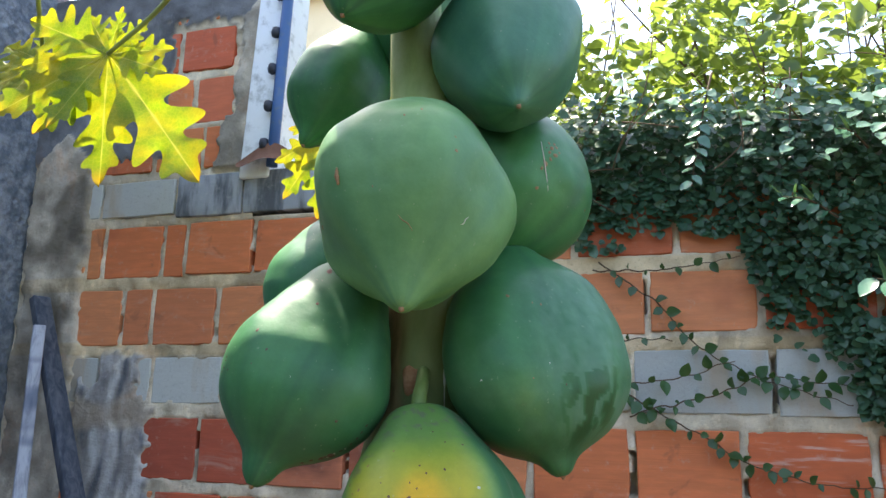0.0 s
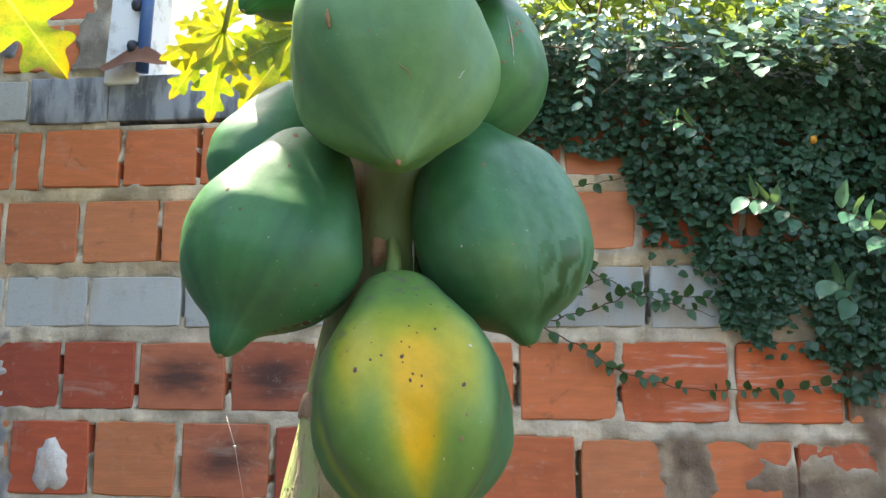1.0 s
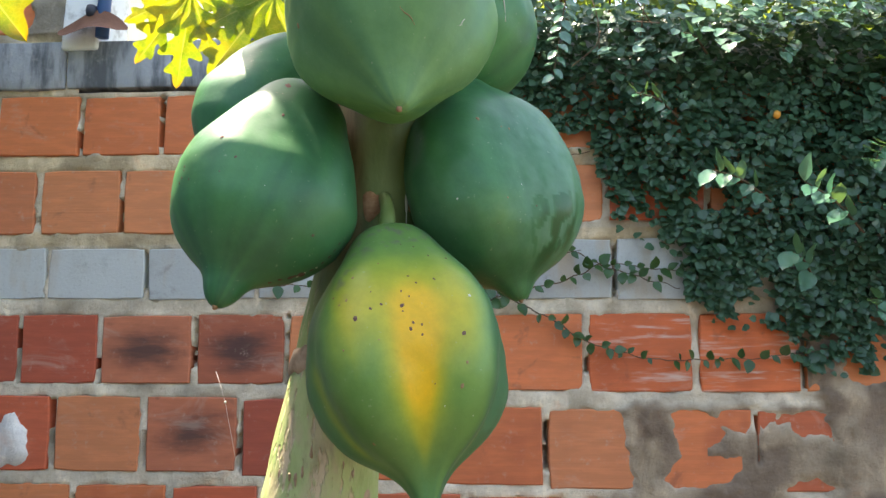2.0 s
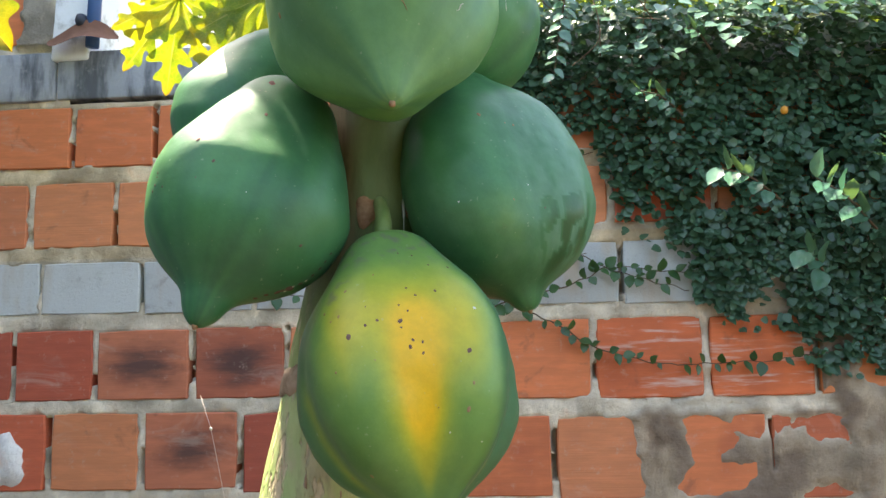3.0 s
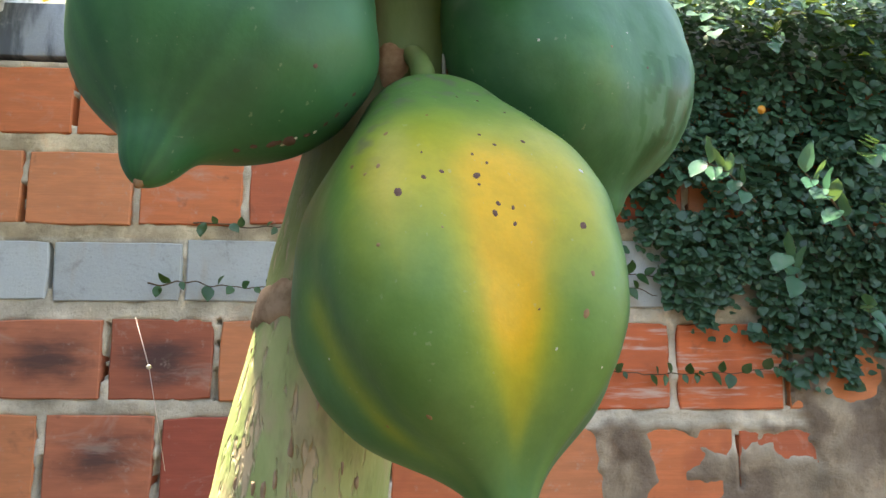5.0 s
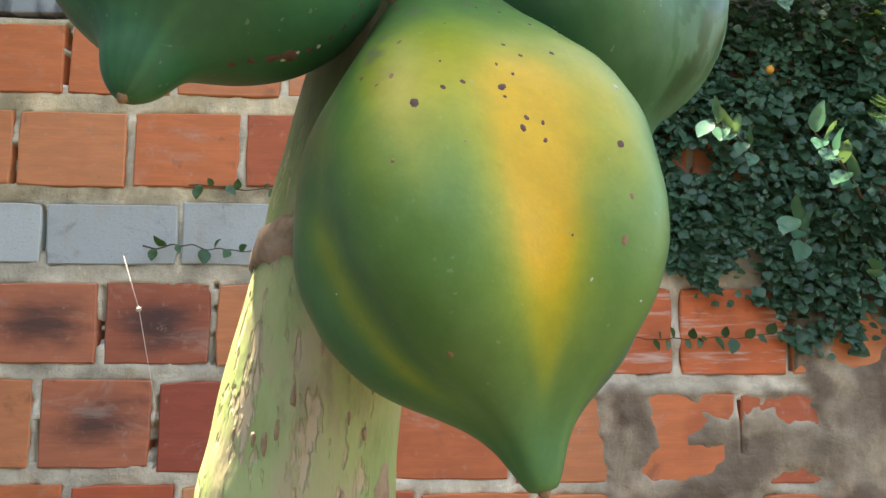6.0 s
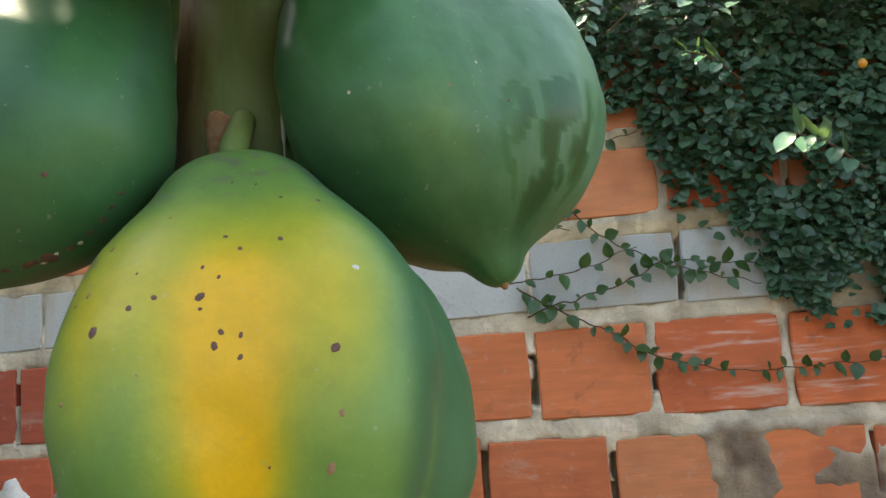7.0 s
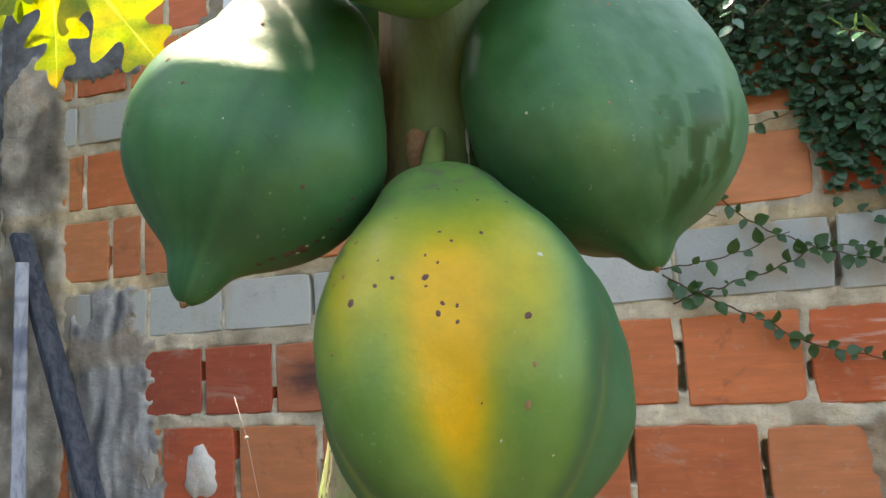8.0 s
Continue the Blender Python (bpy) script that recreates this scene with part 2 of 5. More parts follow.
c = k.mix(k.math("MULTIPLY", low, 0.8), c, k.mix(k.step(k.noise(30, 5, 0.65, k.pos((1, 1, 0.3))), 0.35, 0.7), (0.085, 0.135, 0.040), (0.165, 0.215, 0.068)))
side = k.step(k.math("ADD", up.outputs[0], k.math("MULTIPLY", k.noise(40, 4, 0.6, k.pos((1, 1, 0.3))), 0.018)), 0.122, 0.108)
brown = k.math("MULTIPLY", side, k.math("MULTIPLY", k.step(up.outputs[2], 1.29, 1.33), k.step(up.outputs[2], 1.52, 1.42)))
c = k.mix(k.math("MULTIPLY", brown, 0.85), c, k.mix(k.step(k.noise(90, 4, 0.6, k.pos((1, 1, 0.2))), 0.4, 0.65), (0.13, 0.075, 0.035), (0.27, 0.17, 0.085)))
c = k.mix(k.math("MULTIPLY", k.step(k.noise(34, 5, 0.7, k.pos((1, 1, 0.35))), 0.54, 0.68), 0.45), c, (0.13, 0.15, 0.06))
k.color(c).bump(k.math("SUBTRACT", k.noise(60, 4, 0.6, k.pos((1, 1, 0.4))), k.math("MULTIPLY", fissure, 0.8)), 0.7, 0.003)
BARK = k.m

k = Mat("leaf_scar_cork", 0.85, 0.2)
k.color(k.mix(k.step(k.noise(120, 4, 0.6), 0.35, 0.7), (0.25, 0.17, 0.105), (0.42, 0.30, 0.20))).bump(k.noise(160, 3), 0.5, 0.001)
SCAR = k.m

k = Mat("fresh_leaf_scar", 0.75, 0.3)
k.color(k.mix(k.step(k.noise(150, 4, 0.6), 0.35, 0.7), (0.36, 0.17, 0.08), (0.55, 0.33, 0.18))).bump(k.noise(160, 3), 0.5, 0.001)
FRESH_SCAR = k.m

k = Mat("fruit_stalk_green", 0.55, 0.4)
k.color(k.mix(k.step(k.noise(60, 4, 0.6), 0.4, 0.7), (0.15, 0.22, 0.055), (0.22, 0.27, 0.09))).bump(k.noise(120, 3), 0.3, 0.001)
STALK = k.m


def papaya_skin(name, green, deep, bloom, rough=0.42, spec=0.5, mark=(0.022, 0.075, 0.022), patchy=1.0):
    """Waxy skin: the green varies round the fruit, ripeness comes from the mesh."""
    k = Mat(name, rough, spec)
    ripe = k.attr("ripe")
    rib = k.attr("rib")
    dark = k.attr("wet")
    p = k.pos(seeded=True)
    g = k.mix(k.math("MULTIPLY", k.step(k.noise(9, 4, 0.55, p, 0.4), 0.70, 0.30), patchy), green, deep)
    g = k.mix(rib, g, deep)
    half = k.ramp(ripe, (0.0, green), (0.25, (0.178, 0.285, 0.048)), (0.5, (0.268, 0.325, 0.034)), (0.75, (0.44, 0.375, 0.017)), (1.0, (0.74, 0.415, 0.006)))
    speck = k.math("MULTIPLY", k.math("SUBTRACT", k.noise(45, 4, 0.65, p), 0.5), 0.30)
    c = k.mix(k.step(k.math("ADD", ripe, speck), -0.02, 0.55), g, half)
    wax = k.step(k.noise(13, 5, 0.65, p, 0.5), 0.5, 0.78)
    c = k.mix(k.math("MULTIPLY", wax, bloom), c, (0.22, 0.33, 0.22))
    fleck = k.step(k.noise(430, 2, 0.5, p), 0.70, 0.76)
    c = k.mix(k.math("MULTIPLY", fleck, 0.26), c, (0.42, 0.44, 0.28))
    pores = k.step(k.noise(120, 4, 0.7, p), 0.35, 0.65)
    c = k.mix(k.math("MULTIPLY", pores, 0.32), c, k.mix(1.0, c, (0.62, 0.72, 0.62), "MULTIPLY"))
    grime = k.step(k.noise(31, 5, 0.7, p, 0.6), 0.64, 0.78)
    c = k.mix(k.math("MULTIPLY", grime, 0.22), c, (0.10, 0.10, 0.05))
    c = k.mix(k.math("MULTIPLY", dark, 0.85, True), c, mark)
    # negative values: pale bloom and painted sky sheen
    c = k.mix(k.math("MULTIPLY", dark, -1.0, True), c, (0.19, 0.34, 0.23))
    k.color(c)
    k.rough(k.math("SUBTRACT", k.math("ADD", k.math("MULTIPLY", wax, 0.16), rough - 0.04), k.math("MULTIPLY", dark, 0.12)))
    k.bump(k.math("ADD", k.math("ADD", k.noise(75, 4, 0.6, p), k.math("MULTIPLY", k.noise(26, 3, 0.55, p), 2.0)), k.math("MULTIPLY", k.noise(420, 2, 0.5, p), 0.35)), 0.11, 0.0018)
    k.b.inputs["Subsurface Weight"].default_value = 0.05
    k.b.inputs["Subsurface Radius"].default_value = (0.004, 0.006, 0.002)
    return k.m


SKIN = papaya_skin("unripe_papaya_skin", (0.066, 0.236, 0.072), (0.024, 0.100, 0.047), 0.17, 0.46, 0.36, patchy=0.7)
SKIN_PALE = papaya_skin("pale_waxy_papaya_skin", (0.150, 0.305, 0.098), (0.064, 0.185, 0.078), 0.22, 0.48, 0.40, patchy=0.5)
# green skin made lighter and bluer to carry the sky's reflection
SKIN_SKYLIT = papaya_skin("skylit_waxy_papaya_skin", (0.078, 0.235, 0.112), (0.034, 0.125, 0.075), 0.18, 0.46, 0.45, patchy=0.6)
SKIN_RIPE = papaya_skin("ripening_papaya_skin", (0.140, 0.265, 0.046), (0.048, 0.150, 0.062), 0.05, 0.47, 0.40, (0.13, 0.12, 0.085), 0.3)

k = Mat("brown_blemish", 0.8, 0.2)
k.color(k.mix(k.noise(700, 2), (0.085, 0.042, 0.036), (0.19, 0.11, 0.08)))
SPOT = k.m
k = Mat("corky_scab", 0.85, 0.2)
k.color(k.mix(k.noise(600, 2), (0.20, 0.10, 0.05), (0.40, 0.25, 0.13)))
SCAB = k.m
k = Mat("dried_latex", 0.5, 0.4)
k.color((0.56, 0.53, 0.43))
LATEX = k.m

k = Mat("yellowing_papaya_leaf", 0.42, 0.5)
vein = k.attr("vein")
net = k.math("MULTIPLY", k.step(k.voronoi(130, k.pos(), "DISTANCE_TO_EDGE"), 0.12, 0.0), 0.35)
patch = k.step(k.noise(13, 5, 0.65, dist=0.5), 0.38, 0.66)
c = k.mix(patch, (0.16, 0.24, 0.018), (0.34, 0.33, 0.02))
c = k.mix(k.math("MAXIMUM", vein, k.math("MULTIPLY", net, 0.4)), c, (0.45, 0.42, 0.08))
tr = k.mix(patch, (0.23, 0.34, 0.008), (0.44, 0.38, 0.008))
tr = k.mix(k.math("MULTIPLY", k.step(k.noise(40, 4, 0.6), 0.50, 0.66), 0.6), tr, (0.15, 0.24, 0.012))
tr = k.mix(k.math("MULTIPLY", vein, 0.7), tr, (0.62, 0.55, 0.10))
tr = k.mix(k.math("MULTIPLY", net, 0.5), tr, (0.70, 0.62, 0.04))
tr = k.mix(k.attr("tipped"), tr, (0.66, 0.36, 0.012))
k.color(c).bump(k.math("ADD", k.noise(60, 3), net), 0.4, 0.002)
k.translucent(tr, 0.6)
PAPAYA_LEAF = k.m

k = Mat("leaf_petiole", 0.5, 0.4)
k.color(k.mix(k.noise(30, 3), (0.20, 0.26, 0.06), (0.30, 0.32, 0.10)))
PETIOLE = k.m


def foliage(name, a, b, through_a, share, rough=0.38, island=True, spec=0.5):
    k = Mat(name, rough, spec)
    r = k.island() if island else k.rand()
    c = k.mix(r, a, b)
    c = k.mix(k.math("MULTIPLY", k.noise(45, 3), 0.4), c, tuple(v * 0.6 for v in a))
    k.color(c)
    k.bump(k.noise(140, 2), 0.2, 0.0015)
    k.translucent(k.mix(r, through_a, tuple(v * 0.7 for v in through_a)), share)
    return k.m


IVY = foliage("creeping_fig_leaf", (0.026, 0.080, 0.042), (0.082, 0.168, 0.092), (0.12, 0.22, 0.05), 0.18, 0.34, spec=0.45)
# same climber leaf, sky light on the upper leaves put into its colour
IVY_SKYLIT = foliage("creeping_fig_skylit_leaf", (0.08, 0.170, 0.125), (0.14, 0.25, 0.185), (0.22, 0.36, 0.06), 0.15, 0.2)
IVY_SHOOT = foliage("creeping_fig_shoot_leaf", (0.022, 0.075, 0.026), (0.050, 0.125, 0.038), (0.14, 0.26, 0.04), 0.25, 0.32, island=False)
HEDGE = foliage("hedge_leaf", (0.045, 0.095, 0.035), (0.14, 0.20, 0.06), (0.34, 0.45, 0.06), 0.42, 0.25)
SPRIG = foliage("sprig_leaf", (0.050, 0.150, 0.088), (0.092, 0.200, 0.120), (0.20, 0.36, 0.08), 0.16, 0.20, island=False, spec=0.7)

k = Mat("vine_twig", 0.85, 0.2)
k.color(k.mix(k.noise(60, 3), (0.06, 0.04, 0.025), (0.15, 0.10, 0.06))).bump(k.noise(200, 3), 0.4, 0.001)
TWIG = k.m
k = Mat("dry_brown_leaf", 0.8, 0.2)
k.color(k.mix(k.noise(30, 4), (0.10, 0.045, 0.03), (0.22, 0.11, 0.07))).bump(k.noise(80, 3), 0.5, 0.002)
DRY = k.m
k = Mat("spider_silk", 0.4, 0.5)
k.color((0.75, 0.62, 0.55))
SILK = k.m
k = Mat("orange_berry", 0.4, 0.5)
k.color((0.60, 0.25, 0.02))
BERRY = k.m

# ---------------------------------------------------------------- the setting
WALL_Y = 1.60          # face of the brick wall
SIDE_X = -1.34         # face of the side wall

n = 60
verts = [((i / n - 0.5), (j / n - 0.5), 0) for j in range(n + 1) for i in range(n + 1)]
verts = [(math.copysign(abs(2 * x) ** 3 * 1500, x), math.copysign(abs(2 * y) ** 3 * 1500, y), 0.0) for x, y, z in verts]
faces = [(j * (n + 1) + i, j * (n + 1) + i + 1, (j + 1) * (n + 1) + i + 1, (j + 1) * (n + 1) + i) for j in range(n) for i in range(n)]
tagged(new("ground", mesh_of("ground", verts, faces, EARTH)), "bare trodden earth of the yard", "ground", kind="structure")

# courses of the brick wall: bottom and top at the left, at the right, upright joints
COURSES = [
    ("J", 0.010, 0.150, 0.010, 0.150, [-1.31 + 0.19 * i for i in range(21)]),
    ("I", 0.171, 0.311, 0.166, 0.306, [-1.24 + 0.19 * i for i in range(21)]),
    ("H", 0.334, 0.474, 0.325, 0.465, [-1.32 + 0.19 * i for i in range(21)]),
    ("G", 0.497, 0.637, 0.480, 0.620, [-1.22 + 0.19 * i for i in range(20)]),
    ("F", 0.660, 0.800, 0.640, 0.780, [-1.31 + 0.19 * i for i in range(21)]),
    ("E", 0.820, 0.962, 0.800, 0.940, [-1.30, -1.10, -0.92, -0.83, -0.646, -0.447, -0.262, -0.060, 0.144, 0.342, 0.540, 0.740, 0.94, 1.14, 1.34, 1.54, 1.74, 1.94, 2.14, 2.34]),
    ("D", 0.985, 1.136, 0.958, 1.113, [-1.32, -1.12, -0.955, -0.875, -0.693, -0.503, -0.306, -0.105, 0.092, 0.303, 0.505, 0.705, 0.90, 1.10, 1.30, 1.50, 1.70, 1.90, 2.10, 2.30]),
    ("A", 1.160, 1.300, 1.145, 1.300, [-1.30, -1.11, -0.945, -0.771, -0.601, -0.404, -0.214, -0.010, 0.187, 0.384, 0.600, 0.805, 1.00, 1.20, 1.40, 1.60, 1.80, 2.00, 2.20, 2.40]),
    ("K", 1.330, 1.437, 1.328, 1.452, [-1.33, -1.16, -1.065, -0.914, -0.720, -0.510, -0.279, -0.045, 0.190, 0.446, 0.690, 0.93, 1.17, 1.41, 1.65, 1.89, 2.13, 2.37]),
    ("B", 1.466, 1.602, 1.484, 1.605, [-1.33, -1.153, -1.010, -0.928, -0.749, -0.568, -0.370, -0.175, 0.022, 0.226, 0.432, 0.635, 0.83, 1.03, 1.23, 1.43, 1.63, 1.83, 2.03, 2.23]),
    ("C", 1.632, 1.762, 1.636, 1.765, [-1.31, -1.138, -1.090, -0.913, -0.850, -0.664, -0.489, -0.300, -0.105, 0.085, 0.285, 0.485, 0.685, 0.885, 1.085, 1.285, 1.485, 1.685, 1.885, 2.085, 2.285]),
    ("S", 1.785, 1.880, 1.790, 1.900, [-1.30, -1.110, -0.888, 0.10, 0.30, 0.50, 0.70, 0.90, 1.10, 1.30, 1.50, 1.70, 1.90, 2.10, 2.30]),
    ("U", 1.902, 2.010, 1.9, 2.0, [-1.31, -1.12, -0.965, -0.825, -0.762]),
    ("V", 2.022, 2.142, 2.0, 2.1, [-1.26, -1.06, -0.862, -0.742]),
    ("W", 2.164, 2.278, 2.1, 2.2, [-1.28, -1.09, -0.915, -0.750]),
    ("X", 2.300, 2.430, 2.3, 2.4, [-1.30, -1.11, -0.92, -0.74]),
]


def course_z(c, x):
    u = smooth(-0.5, 0.5, x)
    return c[1] + (c[3] - c[1]) * u, c[2] + (c[4] - c[2]) * u


BRICKS = []            # course, x0, x1, z0, z1
for c in COURSES:
    for a, b in zip(c[5], c[5][1:]):
        if c[0] == "S" and a > -0.9 and b < 0.2:
            continue
        z0, z1 = course_z(c, (a + b) / 2)
        half = 0.0028 if c[0] in "KS" else 0.0052
        BRICKS.append((c[0], a + half + rng.uniform(-0.001, 0.002), b - half - rng.uniform(-0.001, 0.002), z0 + rng.uniform(-0.001, 0.002), z1 - rng.uniform(-0.001, 0.002)))


def top_of_wall(x):
    return 2.45 if x < -0.668 else (1.775 if x < 0.08 else 1.90)


# open joints, where the mortar has fallen out: x, z0, z1
GAPS = [(-0.771, 1.16, 1.27), (-0.601, 1.16, 1.21), (-0.404, 1.20, 1.295), (-0.693, 1.00, 1.13), (-0.306, 0.99, 1.06), (-0.664, 1.64, 1.74),
        (-0.489, 1.65, 1.76), (-0.568, 1.47, 1.54), (0.303, 0.99, 1.09), (0.092, 1.02, 1.10), (0.187, 1.17, 1.26), (-0.214, 1.25, 1.298), (-0.51, 1.35, 1.43), (0.446, 1.335, 1.44)]


# thin dark cracks where the mortar has come away from a brick
CRACKS = []
for b in BRICKS:
    if b[0] in "EDABC" and rng.random() < 0.45:
        h = b[4] - b[3]
        lo = b[3] + h * rng.uniform(0, 0.4)
        CRACKS.append((b[1] - 0.001 if rng.random() < 0.7 else b[2] + 0.001, lo, min(b[4], lo + h * rng.uniform(0.25, 0.8))))


def n3(x, z, s, o=0.0):
    return noise.noise(Vector((x * s + o, o * 1.7, z * s)))


def rag(x, z):
    return 0.5 * n3(x, z, 9, 3.1) + 0.4 * n3(x, z, 27, 8.3) + 0.3 * n3(x, z, 60, 1.3)


# bricks that show through the thin render: middle, half sizes, slant
BARE = [(0.600, 1.078, 0.034, 0.030, -0.3), (0.590, 1.045, 0.016, 0.022, 0.0), (0.693, 1.098, 0.042, 0.020, 0.0), (0.862, 1.094, 0.075, 0.017, 0.0), (0.600, 0.998, 0.036, 0.016, 1.2), (0.79, 0.93, 0.05, 0.03, 0.4), (0.97, 0.99, 0.04, 0.03, 0.0)]


def rendered(x, z):
    """How far old render covers the bricks here (above 0: covered), and its tone."""
    r = rag(x, z)
    best, tone = -1.0, 0
    # column in the corner
    v = 0.10 - abs(x + 1.235) + 0.03 * r
    if v > best:
        best, tone = v, 1
    # stained render beside the column
    if 0.3 < z < 1.5:
        v = min(-0.925 - x + 0.02 * (1.4 - z) * 8, 1.455 - z, x + 1.2) + 0.055 * r - (0.07 if x < -1.06 else 0) - (0.05 if z < 0.95 else 0)
        if v > best:
            best, tone = v, 2
    # render over the upper bricks
    v = max(z - 2.285, min(-0.925 - x, z - 1.93)) + 0.05 * r
    if x < -0.5 and v > best:
        best, tone = v, 3
    # jamb strip
    if z > 1.89:
        v = min(x + (0.745 if z > 2.03 else 0.785), 0.2) + 0.04 * r
        if x < -0.6 and v > best:
            best, tone = v, 1
    # patchy render at the right
    if x > 0.35:
        v = min(x - float(np.interp(z, [0.72, 0.98, 1.03, 1.11, 1.14], [0.47, 0.467, 0.463, 0.448, 0.50])), 1.125 - z) + 0.022 * r
        for cx, cz, rx, rz, lean in BARE:
            v = min(v, 0.7 * (math.hypot((x - cx - lean * (z - cz)) / rx, (z - cz) / rz) - 1) * min(rx, rz) + 0.020 * r)
        w = min(x - 0.785 + 0.22 * (z - 1.30), 1.31 - z) + 0.03 * r
        w = min(w, 0.7 * (math.hypot((x - 0.925) / 0.035, (z - 1.215) / 0.035) - 1) * 0.035 + 0.02 * r)
        v = max(v, w)
        if v > best:
            best, tone = v, 4
    return best, tone


TONES = [(0.76, 0.66, 0.50), (0.62, 0.55, 0.45), (0.40, 0.39, 0.385), (0.21, 0.215, 0.23), (0.46, 0.36, 0.25)]
STEP = 0.006
NX, NZ = 441, 285
X0, Z0 = SIDE_X, 0.72
verts, tints, index, faces = [], [], {}, []
for j in range(NZ):
    z = Z0 + j * STEP
    near = [b for b in BRICKS if b[3] - 0.02 < z < b[4] + 0.02]
    cracks = [q for q in CRACKS if q[1] < z < q[2]]
    for i in range(NX):
        x = X0 + i * STEP
        if z > top_of_wall(x) + 0.001:
            continue
        d = -1.0                            # how deep inside a brick
        for b in near:
            if b[1] - 0.02 < x < b[2] + 0.02:
                d = max(d, min(x - b[1], b[2] - x, z - b[3], b[4] - z))
        fine = n3(x, z, 70, 5.0)
        mid = n3(x, z, 24, 1.0)
        joint = -0.0030 + 0.0040 * mid + 0.0022 * fine
        inside = -0.014
        edge = 0.0020 + 0.0065 * mid + 0.0035 * fine + 0.006 * max(0.0, n3(x, z, 12, 17.0) - 0.15)
        o = joint + (inside - joint) * smooth(edge - 0.002, edge + 0.005, d)
        for cx, c0, c1 in cracks:
            if c0 < z < c1 and abs(x - cx - 0.004 * n3(x, z, 25, 9)) < 0.0028:
                o = -0.055
        for gx, g0, g1 in GAPS:
            if abs(x - gx - 0.007 * n3(x, z, 20, 9)) < 0.0052 + 0.004 * n3(x, z, 45, 2) and g0 < z < g1:
                o = -0.066
        v, tone = rendered(x, z)
        u = smooth(-0.010 if tone == 4 else 0.0, 0.020 if tone in (2, 4) else 0.014, v)
        o = o + ((0.0055 if tone in (2, 3) else (0.012 if tone == 1 else 0.0095 + 0.25 * o)) + 0.003 * mid + 0.0016 * fine - o) * u
        c = [TONES[0][q] + (TONES[tone][q] - TONES[0][q]) * u for q in range(3)]
        blot = 0.82 + 0.34 * n3(x, z, 10, 44.0) + 0.26 * n3(x, z, 29, 45.0) if tone else 1.0 + 0.15 * n3(x, z, 16, 46.0)
        c = [q * blot for q in c]
        if tone == 1:
            damp = u * smooth(-0.1, 0.35, n3(x, z, 5, 71.0) + 0.6 * n3(x, z, 15, 72.0))
            c = [q * (1 - 0.5 * damp) for q in c]
        if tone == 2:
            run = noise.noise(Vector((x * 42 + 1.5 * n3(x, z, 8, 75.0), 3.0, z * 5.0))) + 0.35 * noise.noise(Vector((x * 75, 9.0, z * 9.0)))
            lime = u * smooth(-0.05, 0.5, run)
            soot = u * smooth(-0.05, -0.5, run)
            c = [c[q] + ((0.62, 0.63, 0.63)[q] - c[q]) * lime for q in range(3)]
            c = [c[q] + ((0.15, 0.165, 0.19)[q] - c[q]) * soot for q in range(3)]
            warm = u * smooth(0.1, 0.4, n3(x, z, 8, 77.0))
            c = [c[q] + ((0.44, 0.36, 0.27)[q] - c[q]) * 0.7 * warm for q in range(3)]
        if tone == 4:
            damp = u * smooth(-0.05, 0.30, n3(x, z, 9, 51.0) + 0.5 * n3(x, z, 23, 52.0) + 0.25 * smooth(1.04, 1.11, z))
            c = [c[0] + (0.235 - c[0]) * damp, c[1] + (0.175 - c[1]) * damp, c[2] + (0.125 - c[2]) * damp]
        if z > 1.44 and z < 1.475 or 1.60 < z < 1.635:
            c = [c[0] * 1.0, c[1] * 0.93, c[2] * 0.80]
        index[i, j] = len(verts)
        verts.append((x, WALL_Y - o, z))
        tints.append((*c, 1.0))
for j in range(NZ - 1):
    for i in range(NX - 1):
        q = [index.get((i, j)), index.get((i + 1, j)), index.get((i + 1, j + 1)), index.get((i, j + 1))]
        if None not in q:
            faces.append(q)
# the wall's body behind the joints
for x0, x1, z1 in ((SIDE_X - 0.12, -0.665, 2.45), (-0.665, 0.08, 1.775), (0.08, 4.2, 1.90)):
    k0 = len(verts)
    for x, y, z in ((x0, 1.674, -0.1), (x1, 1.674, -0.1), (x1, 1.75, -0.1), (x0, 1.75, -0.1), (x0, 1.674, z1), (x1, 1.674, z1), (x1, 1.75, z1), (x0, 1.75, z1)):
        verts.append((x, y, z))
        tints.append((*TONES[0], 1.0))
    faces += [[k0 + q for q in f] for f in ((0, 1, 5, 4), (1, 2, 6, 5), (2, 3, 7, 6), (3, 0, 4, 7), (4, 5, 6, 7), (3, 2, 1, 0))]
me = mesh_of("wall_north", verts, faces, MORTAR)
col = me.color_attributes.new("tint", "FLOAT_COLOR", "POINT")
col.data.foreach_set("color", [v for c in tints for v in c])
wall_north = tagged(new("wall_north", me), "unplastered red hollow-brick wall with patches of old cement", "wall", kind="structure")

# side wall in the corner, and an unseen dark wall added against front light
bm = box_bm(SIDE_X - 0.14, SIDE_X, -3.14, 1.632, -0.05, 2.6)
part("wall_west", bm, ROUGHCAST, None, shade=False)
wall_west = bpy.data.objects["wall_west"]
tagged(wall_west, "dark rough-cast cement wall in the corner of the yard", "wall", kind="structure")
wall_south = part("wall_south", box_bm(SIDE_X, 4.2, -3.14, -3.0, -0.05, 2.2), DARK_BLOCKER, None, shade=False)
tagged(wall_south, "plain dark wall, added unseen to cut the light from the front", "wall", kind="structure")

# neighbour's house beyond the low part of the wall
house = thing("neighbour_house", "cream painted neighbouring house with a tiled eave", "house", at=(-2.0, 3.6, 0))
part("wall", box_bm(-2.0, 1.62, -0.4, 3.0, 0, 3.36), CREAM, house, shade=False)
